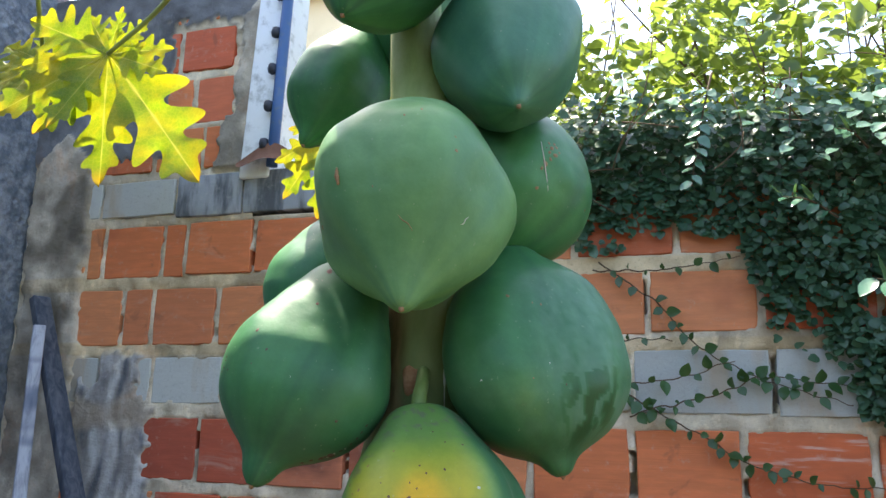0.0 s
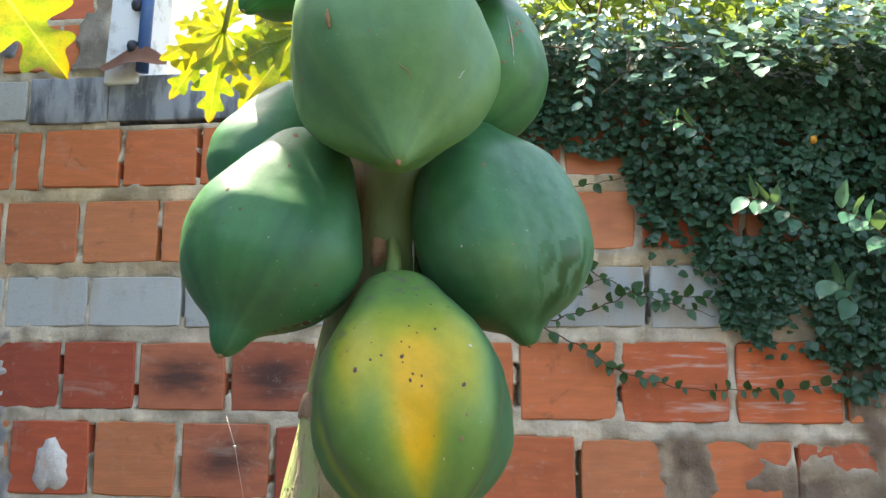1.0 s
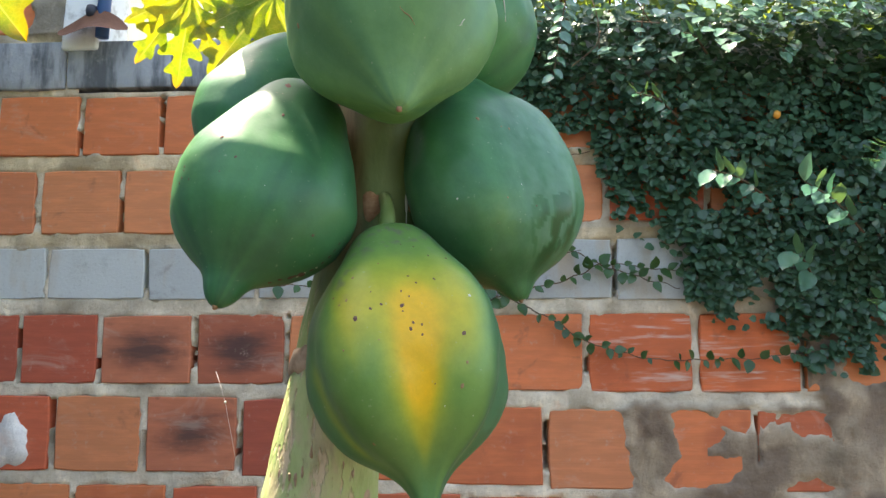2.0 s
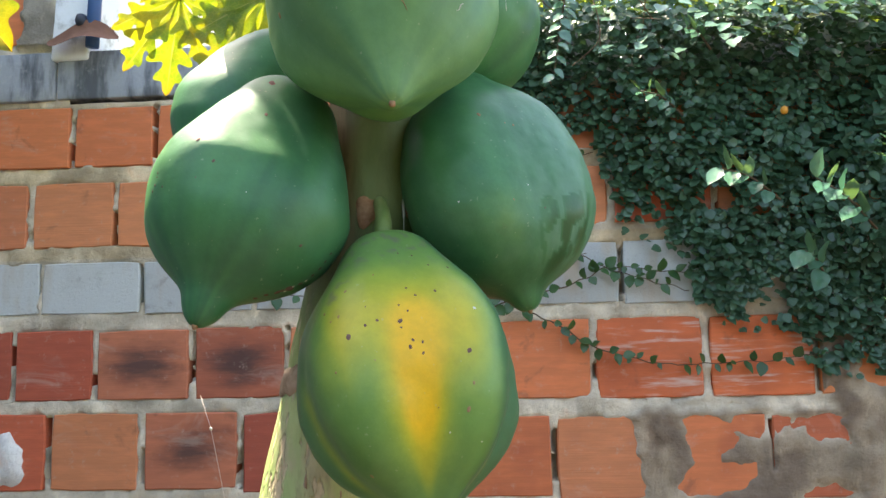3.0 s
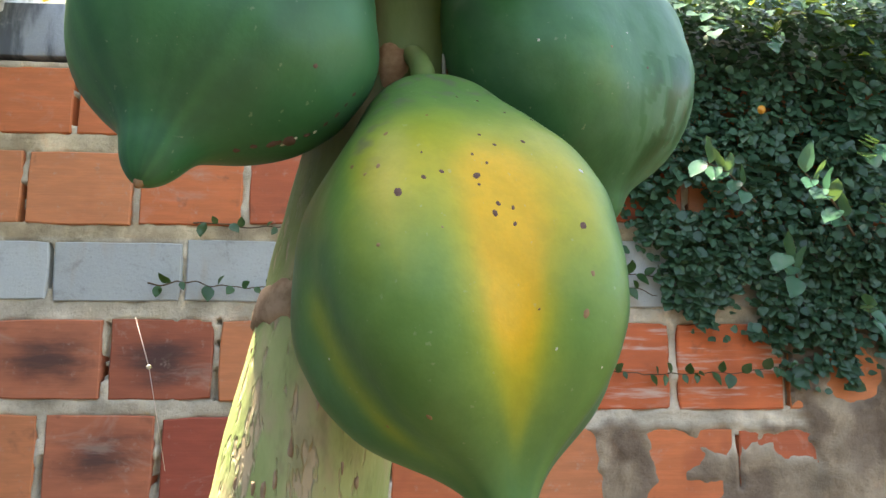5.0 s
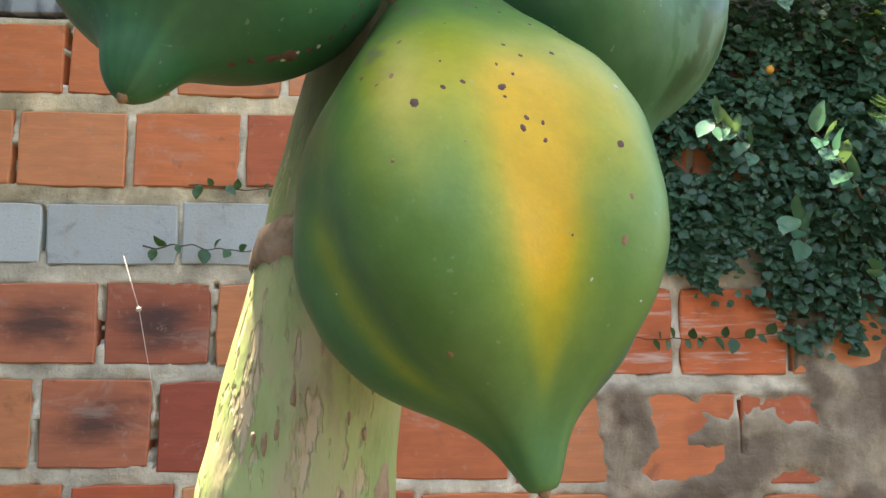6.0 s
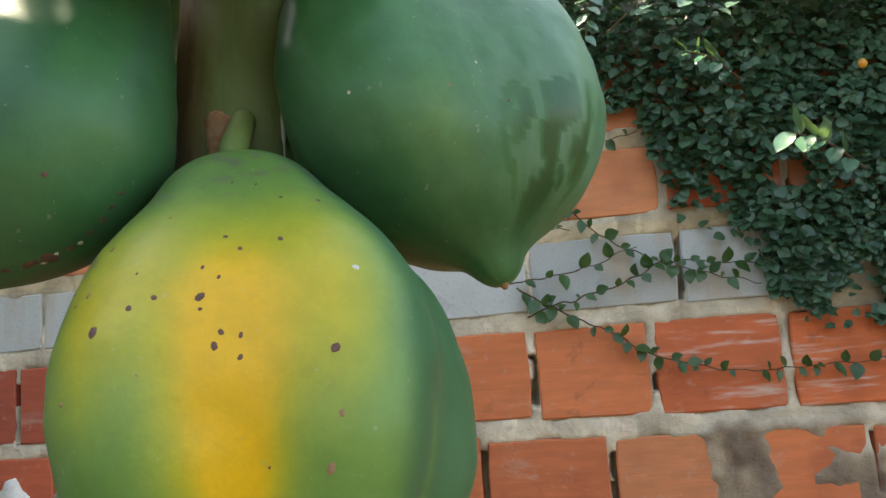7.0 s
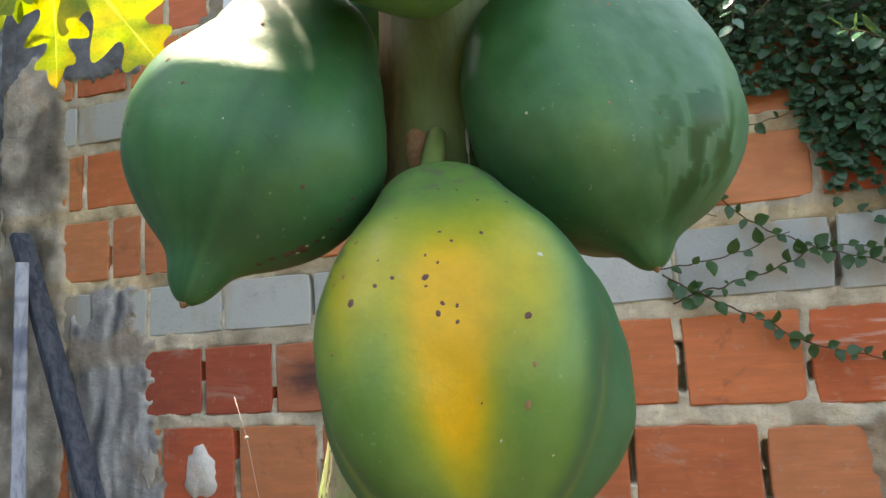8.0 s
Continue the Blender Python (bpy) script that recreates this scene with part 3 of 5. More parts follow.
bm = box_bm(-2.1, 1.72, -0.55, 3.0, 3.36, 3.46, 0.01)
part("eave", bm, COPING, house, "grey concrete eave", shade=False)

# post with its blue bar beside the low wall
post = thing("gate_post", "whitewashed post with a blue steel bar and black rubber stops", "post", at=(-0.66, 1.62, 1.88))
bm = box_bm(-0.050, 0.03, -0.035, 0.10, -0.02, 0.70, 0.006)
for v in bm.verts:
    v.co.x += 0.05 * max(0, v.co.z) * (1 if v.co.x < 0 else 0.5)
part("jamb", bm, WHITE, post)
v, f = tube([(0.047 + 0.022 * s, -0.048, -0.0 + 0.70 * s) for s in (0, 0.25, 0.5, 0.75, 1)], [0.0135] * 5, 14)
bar = piece("bar", mesh_of("bar", v, f, BLUE), post, "dark blue steel bar")
for i, (x, z) in enumerate(((0.026, 0.055), (0.031, 0.150), (0.035, 0.245), (0.038, 0.340), (0.041, 0.44), (0.044, 0.54))):
    v, f = tube([(x, -0.050, z - 0.013), (x, -0.052, z - 0.009), (x, -0.053, z), (x, -0.052, z + 0.009), (x, -0.050, z + 0.013)], [0.005, 0.0115, 0.013, 0.0115, 0.005], 12)
    piece("stop", mesh_of("stop", v, f, BLACK), post, "black rubber stop")
    v, f = tube([(x, -0.050, z), (x + 0.02, -0.050, z)], [0.005, 0.005], 8)
    piece("peg", mesh_of("peg", v, f, BLACK), post)

# coping slabs on the low wall
xs = [-0.886, -0.700, -0.470, -0.265, -0.07, 0.10]
for a, b in zip(xs, xs[1:]):
    bm = box_bm(a + 0.002, b - 0.002, -0.062, 0.062, -0.052, 0.052, 0.004)
    bmesh.ops.subdivide_edges(bm, edges=bm.edges[:], cuts=3, use_grid_fill=True)
    for v in bm.verts:
        w = noise.noise(Vector((v.co.x * 30, v.co.y * 30, v.co.z * 30)))
        v.co += Vector((0, 0.004 * w, 0.004 * w))
    sl = part("coping_slab", bm, COPING, None, m=Matrix.Translation((0, 1.655, 1.829)))
    tagged(sl, "weathered dark-streaked concrete coping slab on the low wall", "coping", "coping slabs on the wall")

# planks leaning in the corner
def plank(top, foot, width, thick, material, label):
    a, b = Vector(top), Vector(foot)
    way = a - b
    bm = box_bm(-width / 2, width / 2, -thick / 2, thick / 2, 0, way.length, 0.003)
    bmesh.ops.subdivide_edges(bm, edges=[e for e in bm.edges if abs(e.verts[0].co.z - e.verts[1].co.z) > 0.5], cuts=9)
    for v in bm.verts:
        v.co.x += 0.004 * noise.noise(Vector((v.co.x * 9, 0, v.co.z * 5)))
    ob = part("plank", bm, material, None)
    ob.matrix_basis = Matrix.Translation(b) @ way.to_track_quat("Z", "Y").to_matrix().to_4x4()
    return tagged(ob, label, "plank", "planks leaning in the corner")


plank((-1.220, 1.55, 1.580), (-0.400, 1.30, 0.0), 0.046, 0.022, PLANK_DARK, "dark weathered wooden plank leaning in the corner")
plank((-1.160, 1.50, 1.505), (-0.890, 1.26, 0.0), 0.028, 0.020, PLANK_GREY, "narrow grey-painted batten leaning beside the plank")

# ---------------------------------------------------------------- papaya tree
AXIS = [(-0.02, 0.575, -0.02), (0.03, 0.57, 0.6), (0.058, 0.567, 0.95), (0.073, 0.565, 1.12), (0.083, 0.563, 1.20), (0.099, 0.560, 1.28), (0.115, 0.558, 1.36),
        (0.114, 0.562, 1.45), (0.098, 0.565, 1.60), (0.096, 0.566, 1.75), (0.10, 0.57, 1.95)]
GIRTH = [(-0.02, 0.052), (0.6, 0.046), (0.95, 0.041), (1.12, 0.0375), (1.2, 0.034), (1.28, 0.0300), (1.36, 0.0298), (1.45, 0.0275), (1.6, 0.0195), (1.75, 0.018), (1.95, 0.016)]
pts = curve_pts(AXIS, 130)
rad = []
for i, p in enumerate(pts):
    r = float(np.interp(p.z, [g[0] for g in GIRTH], [g[1] for g in GIRTH]))
    r *= 1 + 0.035 * math.exp(-((p.z - 1.262) / 0.012) ** 2) + 0.03 * math.exp(-((p.z - 1.352) / 0.008) ** 2) + 0.02 * math.exp(-((p.z - 1.16) / 0.01) ** 2)
    rad.append(r)
v, f = tube(pts, rad, 40)
for i, p in enumerate(v):
    p += Vector((p.x - 0.09, p.y - 0.56, 0)) * 0.05 * noise.noise(p * 28)
tree = thing("papaya_tree", "papaya tree with a green-grey scarred trunk and yellowing leaves", "tree", at=(-0.02, 0.575, 0))
UNDO = Matrix.Translation((0.02, -0.575, 0))
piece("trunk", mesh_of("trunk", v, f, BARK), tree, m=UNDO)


def scar(place, out, w, h, thick, material, name, seed, label="", bow=16.0):
    """A low irregular corky patch on the bark."""
    out = Vector(out).normalized()
    r = random.Random(seed)
    rot = out.to_track_quat("Z", "Y").to_matrix().to_4x4()
    verts, faces, m = [Vector((0, 0, thick))], [], 18
    for ring, (q, t) in enumerate(((0.55, 0.95), (0.85, 0.6), (1.0, -0.4))):
        for i in range(m):
            a = 2 * math.pi * i / m
            e = 1 + 0.16 * math.sin(3 * a + seed) + 0.12 * (r.random() - 0.5)
            verts.append(Vector((w * q * e * math.cos(a), h * q * e * math.sin(a), thick * t - bow * (w * q * math.cos(a)) ** 2)))
    for i in range(m):
        j = (i + 1) % m
        faces.append((0, 1 + i, 1 + j))
        for ring in range(2):
            a = 1 + ring * m
            faces.append((a + i, a + m + i, a + m + j, a + j))
    return piece(name, mesh_of(name, verts, faces, material), tree, label, UNDO @ Matrix.Translation(place) @ rot)


scar((0.1135, 0.5280, 1.343), (-0.05, -1, 0), 0.0062, 0.0092, 0.0014, FRESH_SCAR, "leaf_scar", 1, "orange-tan triangular leaf scar")
# old leaf-scar ring round the trunk
verts, faces, m = [], [], 72
for i in range(m):
    a = 2 * math.pi * i / m
    out = Vector((math.sin(a), -math.cos(a), 0))
    mid = 1.251 + 0.004 * math.sin(a + 0.6)
    tall = 0.0075 + 0.0035 * noise.noise(out * 5) + 0.002 * noise.noise(out * 14)
    for dz, dr in ((-1.0, -0.0012), (-0.8, 0.0004), (-0.2, 0.0011), (0.35, 0.0008), (0.85, 0.0005), (1.0, -0.0012)):
        z = mid + dz * tall + 0.0012 * noise.noise(out * 22 + Vector((0, 0, dz)))
        r = float(np.interp(z, [g[0] for g in GIRTH], [g[1] for g in GIRTH])) * 1.06 + dr
        verts.append(Vector((float(np.interp(z, [q[2] for q in AXIS], [q[0] for q in AXIS])), float(np.interp(z, [q[2] for q in AXIS], [q[1] for q in AXIS])), z)) + out * r)
for i in range(m):
    for q in range(5):
        faces.append((i * 6 + q, (i + 1) % m * 6 + q, (i + 1) % m * 6 + q + 1, i * 6 + q + 1))
piece("scar_ring", mesh_of("scar_ring", verts, faces, SCAR), tree, "brown corky leaf-scar ring", UNDO)
scar((0.1385, 0.5385, 1.346), (0.8, -0.6, 0), 0.0045, 0.0075, 0.0014, FRESH_SCAR, "leaf_scar", 9)
scar((0.1085, 0.5475, 1.163), (0.9, -0.5, 0), 0.006, 0.011, 0.0016, SCAR, "leaf_stub", 4, "cream cut leaf stub")
scar((0.103, 0.5465, 1.575), (0.2, -1, 0), 0.004, 0.004, 0.0015, SCAR, "leaf_scar", 5)
scar((0.0915, 0.5280, 1.245), (-0.1, -1, 0.1), 0.0025, 0.0025, 0.002, LATEX, "bark_wart", 6, "pale wart on the bark")
for i in range(60):
    z = 1.05 + 0.21 * rng.random()
    a = rng.uniform(-1.3, 1.1)
    r = float(np.interp(z, [g[0] for g in GIRTH], [g[1] for g in GIRTH]))
    cx = float(np.interp(z, [q[2] for q in AXIS], [q[0] for q in AXIS]))
    cy = float(np.interp(z, [q[2] for q in AXIS], [q[1] for q in AXIS]))
    out = Vector((math.sin(a), -math.cos(a), 0))
    scar(Vector((cx, cy, z)) + out * r * 1.0, out, rng.uniform(0.0005, 0.0013), rng.uniform(0.0015, 0.0045), 0.0007, SCAR, "bark_wart", 20 + i)

# profile of a papaya from stalk (0) to tip (1)
PS = [0, .02, .06, .14, .25, .38, .5, .62, .74, .84, .91, .955, .985, 1.0]
PR = [.10, .24, .42, .62, .80, .94, 1.0, .98, .87, .68, .46, .27, .17, .05]
PK = [0, .06, .2, .38, .55, .72, .84, .92, .97, 1.0]
NS, NT = 130, 120
SS = np.concatenate([np.linspace(0, 0.78, 84), np.linspace(0.785, 1.0, NS - 84)])


class Fruit:
    """Shape of one papaya: stalk end, tip, radius, taper, bend (2), flattening (2), three-sidedness (2), how its profile swells along it, ribs, four-sidedness (2) and the nipple's start and width."""

    def __init__(self, stem, tip, radius, taper, bend=(0, 0), flat=(0, 0), three=(0, 0), swell=(1,) * 10, rib=(0.017, 0.3), four=(0, 0), nipple=(0, 0)):
        self.a, self.r, self.k, self.rib = Vector(stem), radius, taper, rib
        self.ax = Vector(tip) - self.a
        way = self.ax.normalized()
        fr = Vector((0, -1, 0))
        self.fr = (fr - way * fr.dot(way)).normalized()
        rt = way.cross(self.fr)
        self.rt = rt if rt.x > 0 else -rt
        self.bend, self.flat, self.three, self.four = bend, flat, three, four
        fine = np.linspace(0, 1, 401)
        raw = np.interp(fine, PS, PR) * np.interp(fine, PK, swell)
        raw[0] = 0.0
        for _ in range(2):                           # the tip only narrows
            for q in range(290, 401):
                raw[q] = min(raw[q], raw[q - 1] * 0.995)
        if nipple[1] > 0.005:                        # a rounded body with a nipple at its end
            s0, w = nipple
            u = np.clip((fine - s0) / (1 - s0), 0, 1)
            body = raw * np.sqrt(np.clip(1 - np.clip((fine - 0.72) / (s0 + 0.035 - 0.72), 0, 1) ** 3, 0, 1))
            lead = np.array([smooth(s0 - 0.10, s0 - 0.04, q) for q in fine])
            raw = (body ** 4 + (w * (1 - 0.35 * u) * np.sqrt(np.clip(1 - u ** 4, 0, 1)) * lead) ** 4) ** 0.25
        else:
            for q in range(360, 401):                # and ends in a blunt cone
                raw[q] = min(raw[q], raw[360] * (1 - 0.72 * (fine[q] - 0.9) / 0.1))
        line = []
        for q in SS:
            width = float(np.interp(q, [0, 0.05, 0.15, 0.70, 0.93, 1], [0.008, 0.015, 0.035, 0.035, 0.022 if nipple[1] > 0.005 else 0.012, 0.006]))
            w = np.exp(-0.5 * ((fine - q) / width) ** 2)
            line.append(float((w * raw).sum() / w.sum()))
        line[0], line[-1] = 0.0, 0.0
        self.line = line

    def at(self, s, th):
        r = self.r * float(np.interp(s, SS, self.line))
        body = math.sin(math.pi * min(1, max(0, s))) ** 0.7
        r *= 1 + body * (self.flat[0] * math.cos(2 * th) + self.flat[1] * math.sin(2 * th) + self.three[0] * math.cos(3 * th) + self.three[1] * math.sin(3 * th) + self.four[0] * math.cos(4 * th) + self.four[1] * math.sin(4 * th) + self.rib[0] * (1 + 2.2 * smooth(0.5, 0.9, s)) * math.cos(5 * (th - self.rib[1])))
        off = (self.fr * self.bend[0] + self.rt * self.bend[1]) * (4 * s * (1 - s))
        return self.ax * (s ** self.k) + off + (self.fr * math.cos(th) + self.rt * math.sin(th)) * r


def skin_at(p, s, th):
    """A point of the uneven skin, from the fruit's stalk end."""
    q = p.at(s, th)
    o = Vector((p.a.x * 91 + p.a.z * 37, 0, 0))
    return q + (q - p.ax * (s ** p.k)) * (0.030 * noise.noise(q * 34 + o) + 0.012 * noise.noise(q * 90 + o)) * math.sin(math.pi * s)


def pale_belly(s, th):
    return 0.10 * math.exp(-((s - 0.6) / 0.25) ** 2) + 0.13 * math.exp(-((s - 0.74) / 0.10) ** 2 - ((th - 0.05) / 0.22) ** 2)


def no_ripe(s, th):
    return 0.10 * math.exp(-((s - 0.6) / 0.25) ** 2)


def first_ripe(s, th):
    """The yellow breaking through between the ribs of the ripest fruit."""
    s, th = s ** 1.135, 0.82 * th
    d = th - float(np.interp(s, [0.4, 0.55, 0.8], [0.17, 0.15, 0.12]))
    wide = float(np.interp(s, [0.36, 0.44, 0.56, 0.70, 0.84, 1.0], [0.13, 0.19, 0.225, 0.185, 0.12, 0.05]))
    main = math.exp(-(abs(d) / wide) ** 3.0) * smooth(0.31, 0.47, s) * (1 - 0.6 * smooth(0.70, 0.82, s)) * (1 - smooth(0.80, 0.94, s))
    low = float(np.interp(th, [-0.62, -0.50, -0.30, -0.12, 0.12, 0.35, 0.55, 0.75, 0.9], [0.38, 0.48, 0.63, 0.58, 0.62, 0.67, 0.67, 0.62, 0.45]))
    halo = 0.78 * smooth(-0.74, -0.34, th) * (1 - smooth(0.50, 0.96, th)) * smooth(0.06, 0.48, s) * (1 - smooth(low - 0.20, low + 0.19, s))
    belt = 0.50 * math.exp(-(abs(th - 0.13) / 0.36) ** 3) * smooth(0.4, 0.6, s) * (1 - smooth(0.76, 0.95, s))
    left = 0.44 * math.exp(-((th + 0.91) / 0.14) ** 2) * smooth(0.46, 0.60, s) * (1 - smooth(0.80, 0.92, s))
    right = 0.22 * math.exp(-((th - 1.12) / 0.09) ** 2) * smooth(0.56, 0.72, s) * (1 - smooth(0.84, 0.94, s))
    rest = 0.46 * math.exp(-((s - 0.50) / 0.20) ** 2) * smooth(-0.7, -0.4, th) * (1 - smooth(0.6, 0.9, th))
    main = min(1.0, 1.12 * main)
    return min(1.0, main + (1 - main) * max(halo, belt, left, right, rest))


def blue_flanks(s, th):
    """The skin that is still bluish green: both flanks and the valley beside the yellow."""
    s, th = s ** 1.135, 0.82 * th
    w = 0.06 * noise.noise(Vector((th * 3, s * 9, 7)))
    right = smooth(0.64, 0.92, th + w + 0.25 * max(0, 0.45 - s))
    left = 0.55 * smooth(-0.62, -1.0, th + w)
    valley = 0.6 * math.exp(-((th + 0.70) / 0.10) ** 2) * smooth(0.42, 0.55, s) * (1 - smooth(0.8, 0.95, s))
    foot = 0.45 * smooth(0.66, 0.95, s)
    return min(1.0, max(right, left, valley, foot))


def shoulder_grime(s, th):
    """Brownish-grey rub marks round the stalk and on the shoulder."""
    s, th = s ** 1.135, 0.82 * th
    v = noise.noise(Vector((th * 6.0, s * 26.0, 3.0))) + 0.6 * noise.noise(Vector((th * 17.0, s * 50.0, 8.0)))
    top = smooth(0.03, 0.08, s) * (1 - smooth(0.17, 0.27, s))
    side = math.exp(-((th + 0.42) / 0.16) ** 2) * math.exp(-((s - 0.32) / 0.07) ** 2)
    far = 0.8 * math.exp(-((th - 0.72) / 0.14) ** 2) * math.exp(-((s - 0.22) / 0.08) ** 2)
    return max(top, side, far) * smooth(0.12, 0.38, v) * 0.85


def wet_streaks(s, th):
    """Dark streaks where water has run off the bloom; below 0, pale bloom with the sky's sheen painted in."""
    v = noise.noise(Vector((th * 5.5 + 1.1 * noise.noise(Vector((th * 4, s * 12, 1))), s * 4.5, 2.0))) + 0.35 * noise.noise(Vector((th * 22.0, s * 12.0, 5.0)))
    zone = math.exp(-((th - 1.02) / 0.42) ** 4) * math.exp(-((s - 0.80) / 0.12) ** 4)
    bloom_sheen = smooth(0.15, 0.7, th) * smooth(0.15, 0.35, s) * (1 - smooth(0.80, 0.94, s)) * (0.6 + 0.5 * noise.noise(Vector((th * 7, s * 12, 4))) + 0.35 * noise.noise(Vector((th * 21, s * 34, 4))))
    streak = zone * smooth(0.10, 0.22, v)
    return streak if streak > 0.05 else -0.42 * min(1.0, max(0.0, bloom_sheen))


def papaya(label, p, material=SKIN, ripe=no_ripe, stalk=None, spots=(), wet=None, deepen=None):
    a, ax, fr, rt = p.a, p.ax, p.fr, p.rt
    verts, faces, ripes, ribs, wets = [], [], [], [], []
    sd = a.x * 91 + a.z * 37
    for i in range(NS):
        s = SS[i]
        for j in range(NT):
            th = 2 * math.pi * j / NT - math.pi
            verts.append(skin_at(p, s, th))
            ripes.append(ripe(s, th))
            u = math.cos(th), math.sin(th)
            streak = 0.5 + 0.8 * noise.noise(Vector((u[0] * 3.2 + sd, u[1] * 3.2, s * 1.3))) + 0.45 * noise.noise(Vector((u[0] * 8 + sd, u[1] * 8, s * 1.4)))
            groove = max(0.0, -math.cos(5 * (th - p.rib[1]))) * math.sin(math.pi * s) ** 0.8
            ribs.append(min(1.0, max(0.0, 0.75 * streak + 0.32 * groove - 0.15)) if deepen is None else min(1.0, deepen(s, th) + 0.25 * max(0.0, streak - 0.4)))
            wets.append(wet(s, th) if wet else 0.0)
    for i in range(NS - 1):
        for j in range(NT):
            j2 = (j + 1) % NT
            faces.append((i * NT + j, i * NT + j2, (i + 1) * NT + j2, (i + 1) * NT + j))
    me = mesh_of("papaya", verts, faces, material)
    for nm, vals in (("ripe", ripes), ("rib", ribs), ("wet", wets)):
        at = me.attributes.new(nm, "FLOAT", "POINT")
        at.data.foreach_set("value", vals)
    ob = piece("papaya", me, None, m=Matrix.Translation(a))
    tagged(ob, label, "papaya", "papayas on the tree")
    # dried flower scar at the tip
    v, f = tube([ax * 0.992, ax * 1.0, ax * 1.010], [0.0017, 0.0016, 0.0007], 9, 0.5, 3)
    piece("blossom_scar", mesh_of("blossom_scar", v, f, SCAB), ob, "dry brown blossom scar")
    if stalk:
        pts = curve_pts([Vector(q) - a for q in stalk], 14)
        v, f = tube(pts, [0.0056 - 0.0014 * math.sin(math.pi * min(1, 0.2 + i / 17)) for i in range(15)], 14)
        piece("stalk", mesh_of("stalk", v, f, STALK), ob, "short green fruit stalk")
    for i, (s, th, size, mt) in enumerate(spots):
        q = skin_at(p, s, th)
        e1 = (skin_at(p, s + 0.01, th) - q).normalized()
        e2 = (skin_at(p, s, th + 0.03) - q).normalized()
        out = e1.cross(e2)
        if out.dot(fr * math.cos(th) + rt * math.sin(th)) < 0:
            out = -out
        r = random.Random(i * 7 + 1)
        vs, fs, m = [q + out * size * 0.12], [], 14
        for ring, (w, h) in enumerate(((0.6, 0.10), (1.0, -0.12))):
            for k2 in range(m):
                t = 2 * math.pi * k2 / m
                w2 = w * size * (1 + 0.28 * (r.random() - 0.5) + 0.15 * math.sin(2 * t + i))
                vs.append(q + e1 * w2 * 1.15 * math.cos(t) + e2 * w2 * math.sin(t) + out * (size * h))
        for k2 in range(m):
            k3 = (k2 + 1) % m
            fs += [(0, 1 + k2, 1 + k3), (1 + k2, 1 + m + k2, 1 + m + k3, 1 + k3)]
        piece("blemish", mesh_of("blemish", vs, fs, mt), ob)
    return ob


Y = Fruit((0.1243, 0.5139, 1.325), (0.1524, 0.4674, 1.177), 0.05373, 1.369, (-0.01063, 0.002834), (0.03466, -0.0858), (-0.02493, 0.05066), (1.016, 0.8414, 0.7981, 0.9824, 1.056, 1.08, 1.027, 0.64, 0.8436, 0.9049), (-0.0488, 0.2088), (0.005983, -0.03108), (0.9854, 0.09294))
M = Fruit((0.1307, 0.5318, 1.504), (0.1404, 0.4347, 1.374), 0.04372, 1.168, (0.008838, -0.006531), (0.02829, 0.005949), (0.02121, -0.01279), (1, 1.011, 1.15, 1.245, 1.397, 1.33, 1.205, 1.147, 1.385, 0.9997), (0.02817, 0.6456), (-0.0007579, 0.005249), (0.9588, 0.2026))
L = Fruit((0.07523, 0.5315, 1.415), (0.03951, 0.4716, 1.28), 0.04087, 1.021, (0.005663, -0.0004339), (-0.135, 0.01659), (0.07108, -0.06976), (0.9972, 1.21, 0.9963, 1.056, 1.169, 1.174, 1.098, 1.016, 0.922, 1), (-0.003302, 0.1036), (-0.0239, -0.006451), (0.863, 0.3295))
R = Fruit((0.1633, 0.5802, 1.434), (0.2044, 0.555, 1.286), 0.05971, 0.9111, (0.009524, -0.0009082), (-0.03054, -0.07487), (0.03583, -0.1189), (1.327, 0.8531, 1, 0.9178, 0.8986, 0.9291, 1.342, 0.6515, 0.8475, 1), (0.018, -0.2), (-0.02417, 0.02928), (0.9306, 0.1832))
Q = Fruit((0.1784, 0.63, 1.542), (0.1443, 0.5792, 1.422), 0.05941, 1.042, (0.0002, 0.0001), (0.0008, 0.0028), (-0.0038, 0), (1, 0.999, 1.01, 0.994, 1, 0.987, 0.999, 1, 1, 1), (0.018, 0.4), (0, 0), (0, 0))
P = Fruit((0.0646, 0.6171, 1.476), (0.0061, 0.5425, 1.374), 0.0414, 0.9899, (-0.0012, 0.0001), (0.0078, 0.0012), (0.0098, -0.0092), (1, 1, 1.02, 0.961, 0.954, 1.04, 1.07, 0.997, 1, 1), (0.018, 0.1))
UL = Fruit((0.03358, 0.6283, 1.644), (0.004405, 0.5735, 1.523), 0.03605, 0.8359, (0.003994, 0.008692), (0.1062, -0.1088), (-0.0013, 0.0012), (0.9676, 1.21, 1.05, 1.046, 1.016, 1.065, 1.047, 0.9711, 1, 1), (0.018, 0.5), (0, 0), (0.9003, 0.2807))
UR = Fruit((0.1333, 0.5804, 1.612), (0.189, 0.498, 1.505), 0.05271, 1.237, (-0.00571, 0.01379), (-0.02457, 0.04191), (0.0042, -0.0005), (1, 0.9996, 0.9157, 1.026, 1.001, 0.8929, 1.054, 1.174, 1, 1), (0.018, 0.2), (0, 0), (0.97, 0.12))
T = Fruit((0.125, 0.545, 1.715), (0.082, 0.470, 1.566), 0.050, 0.95)
S1 = Fruit((0.092, 0.605, 1.720), (0.060, 0.640, 1.585), 0.036, 1.0)
big, mid, tiny = 0.00125, 0.00085, 0.0006
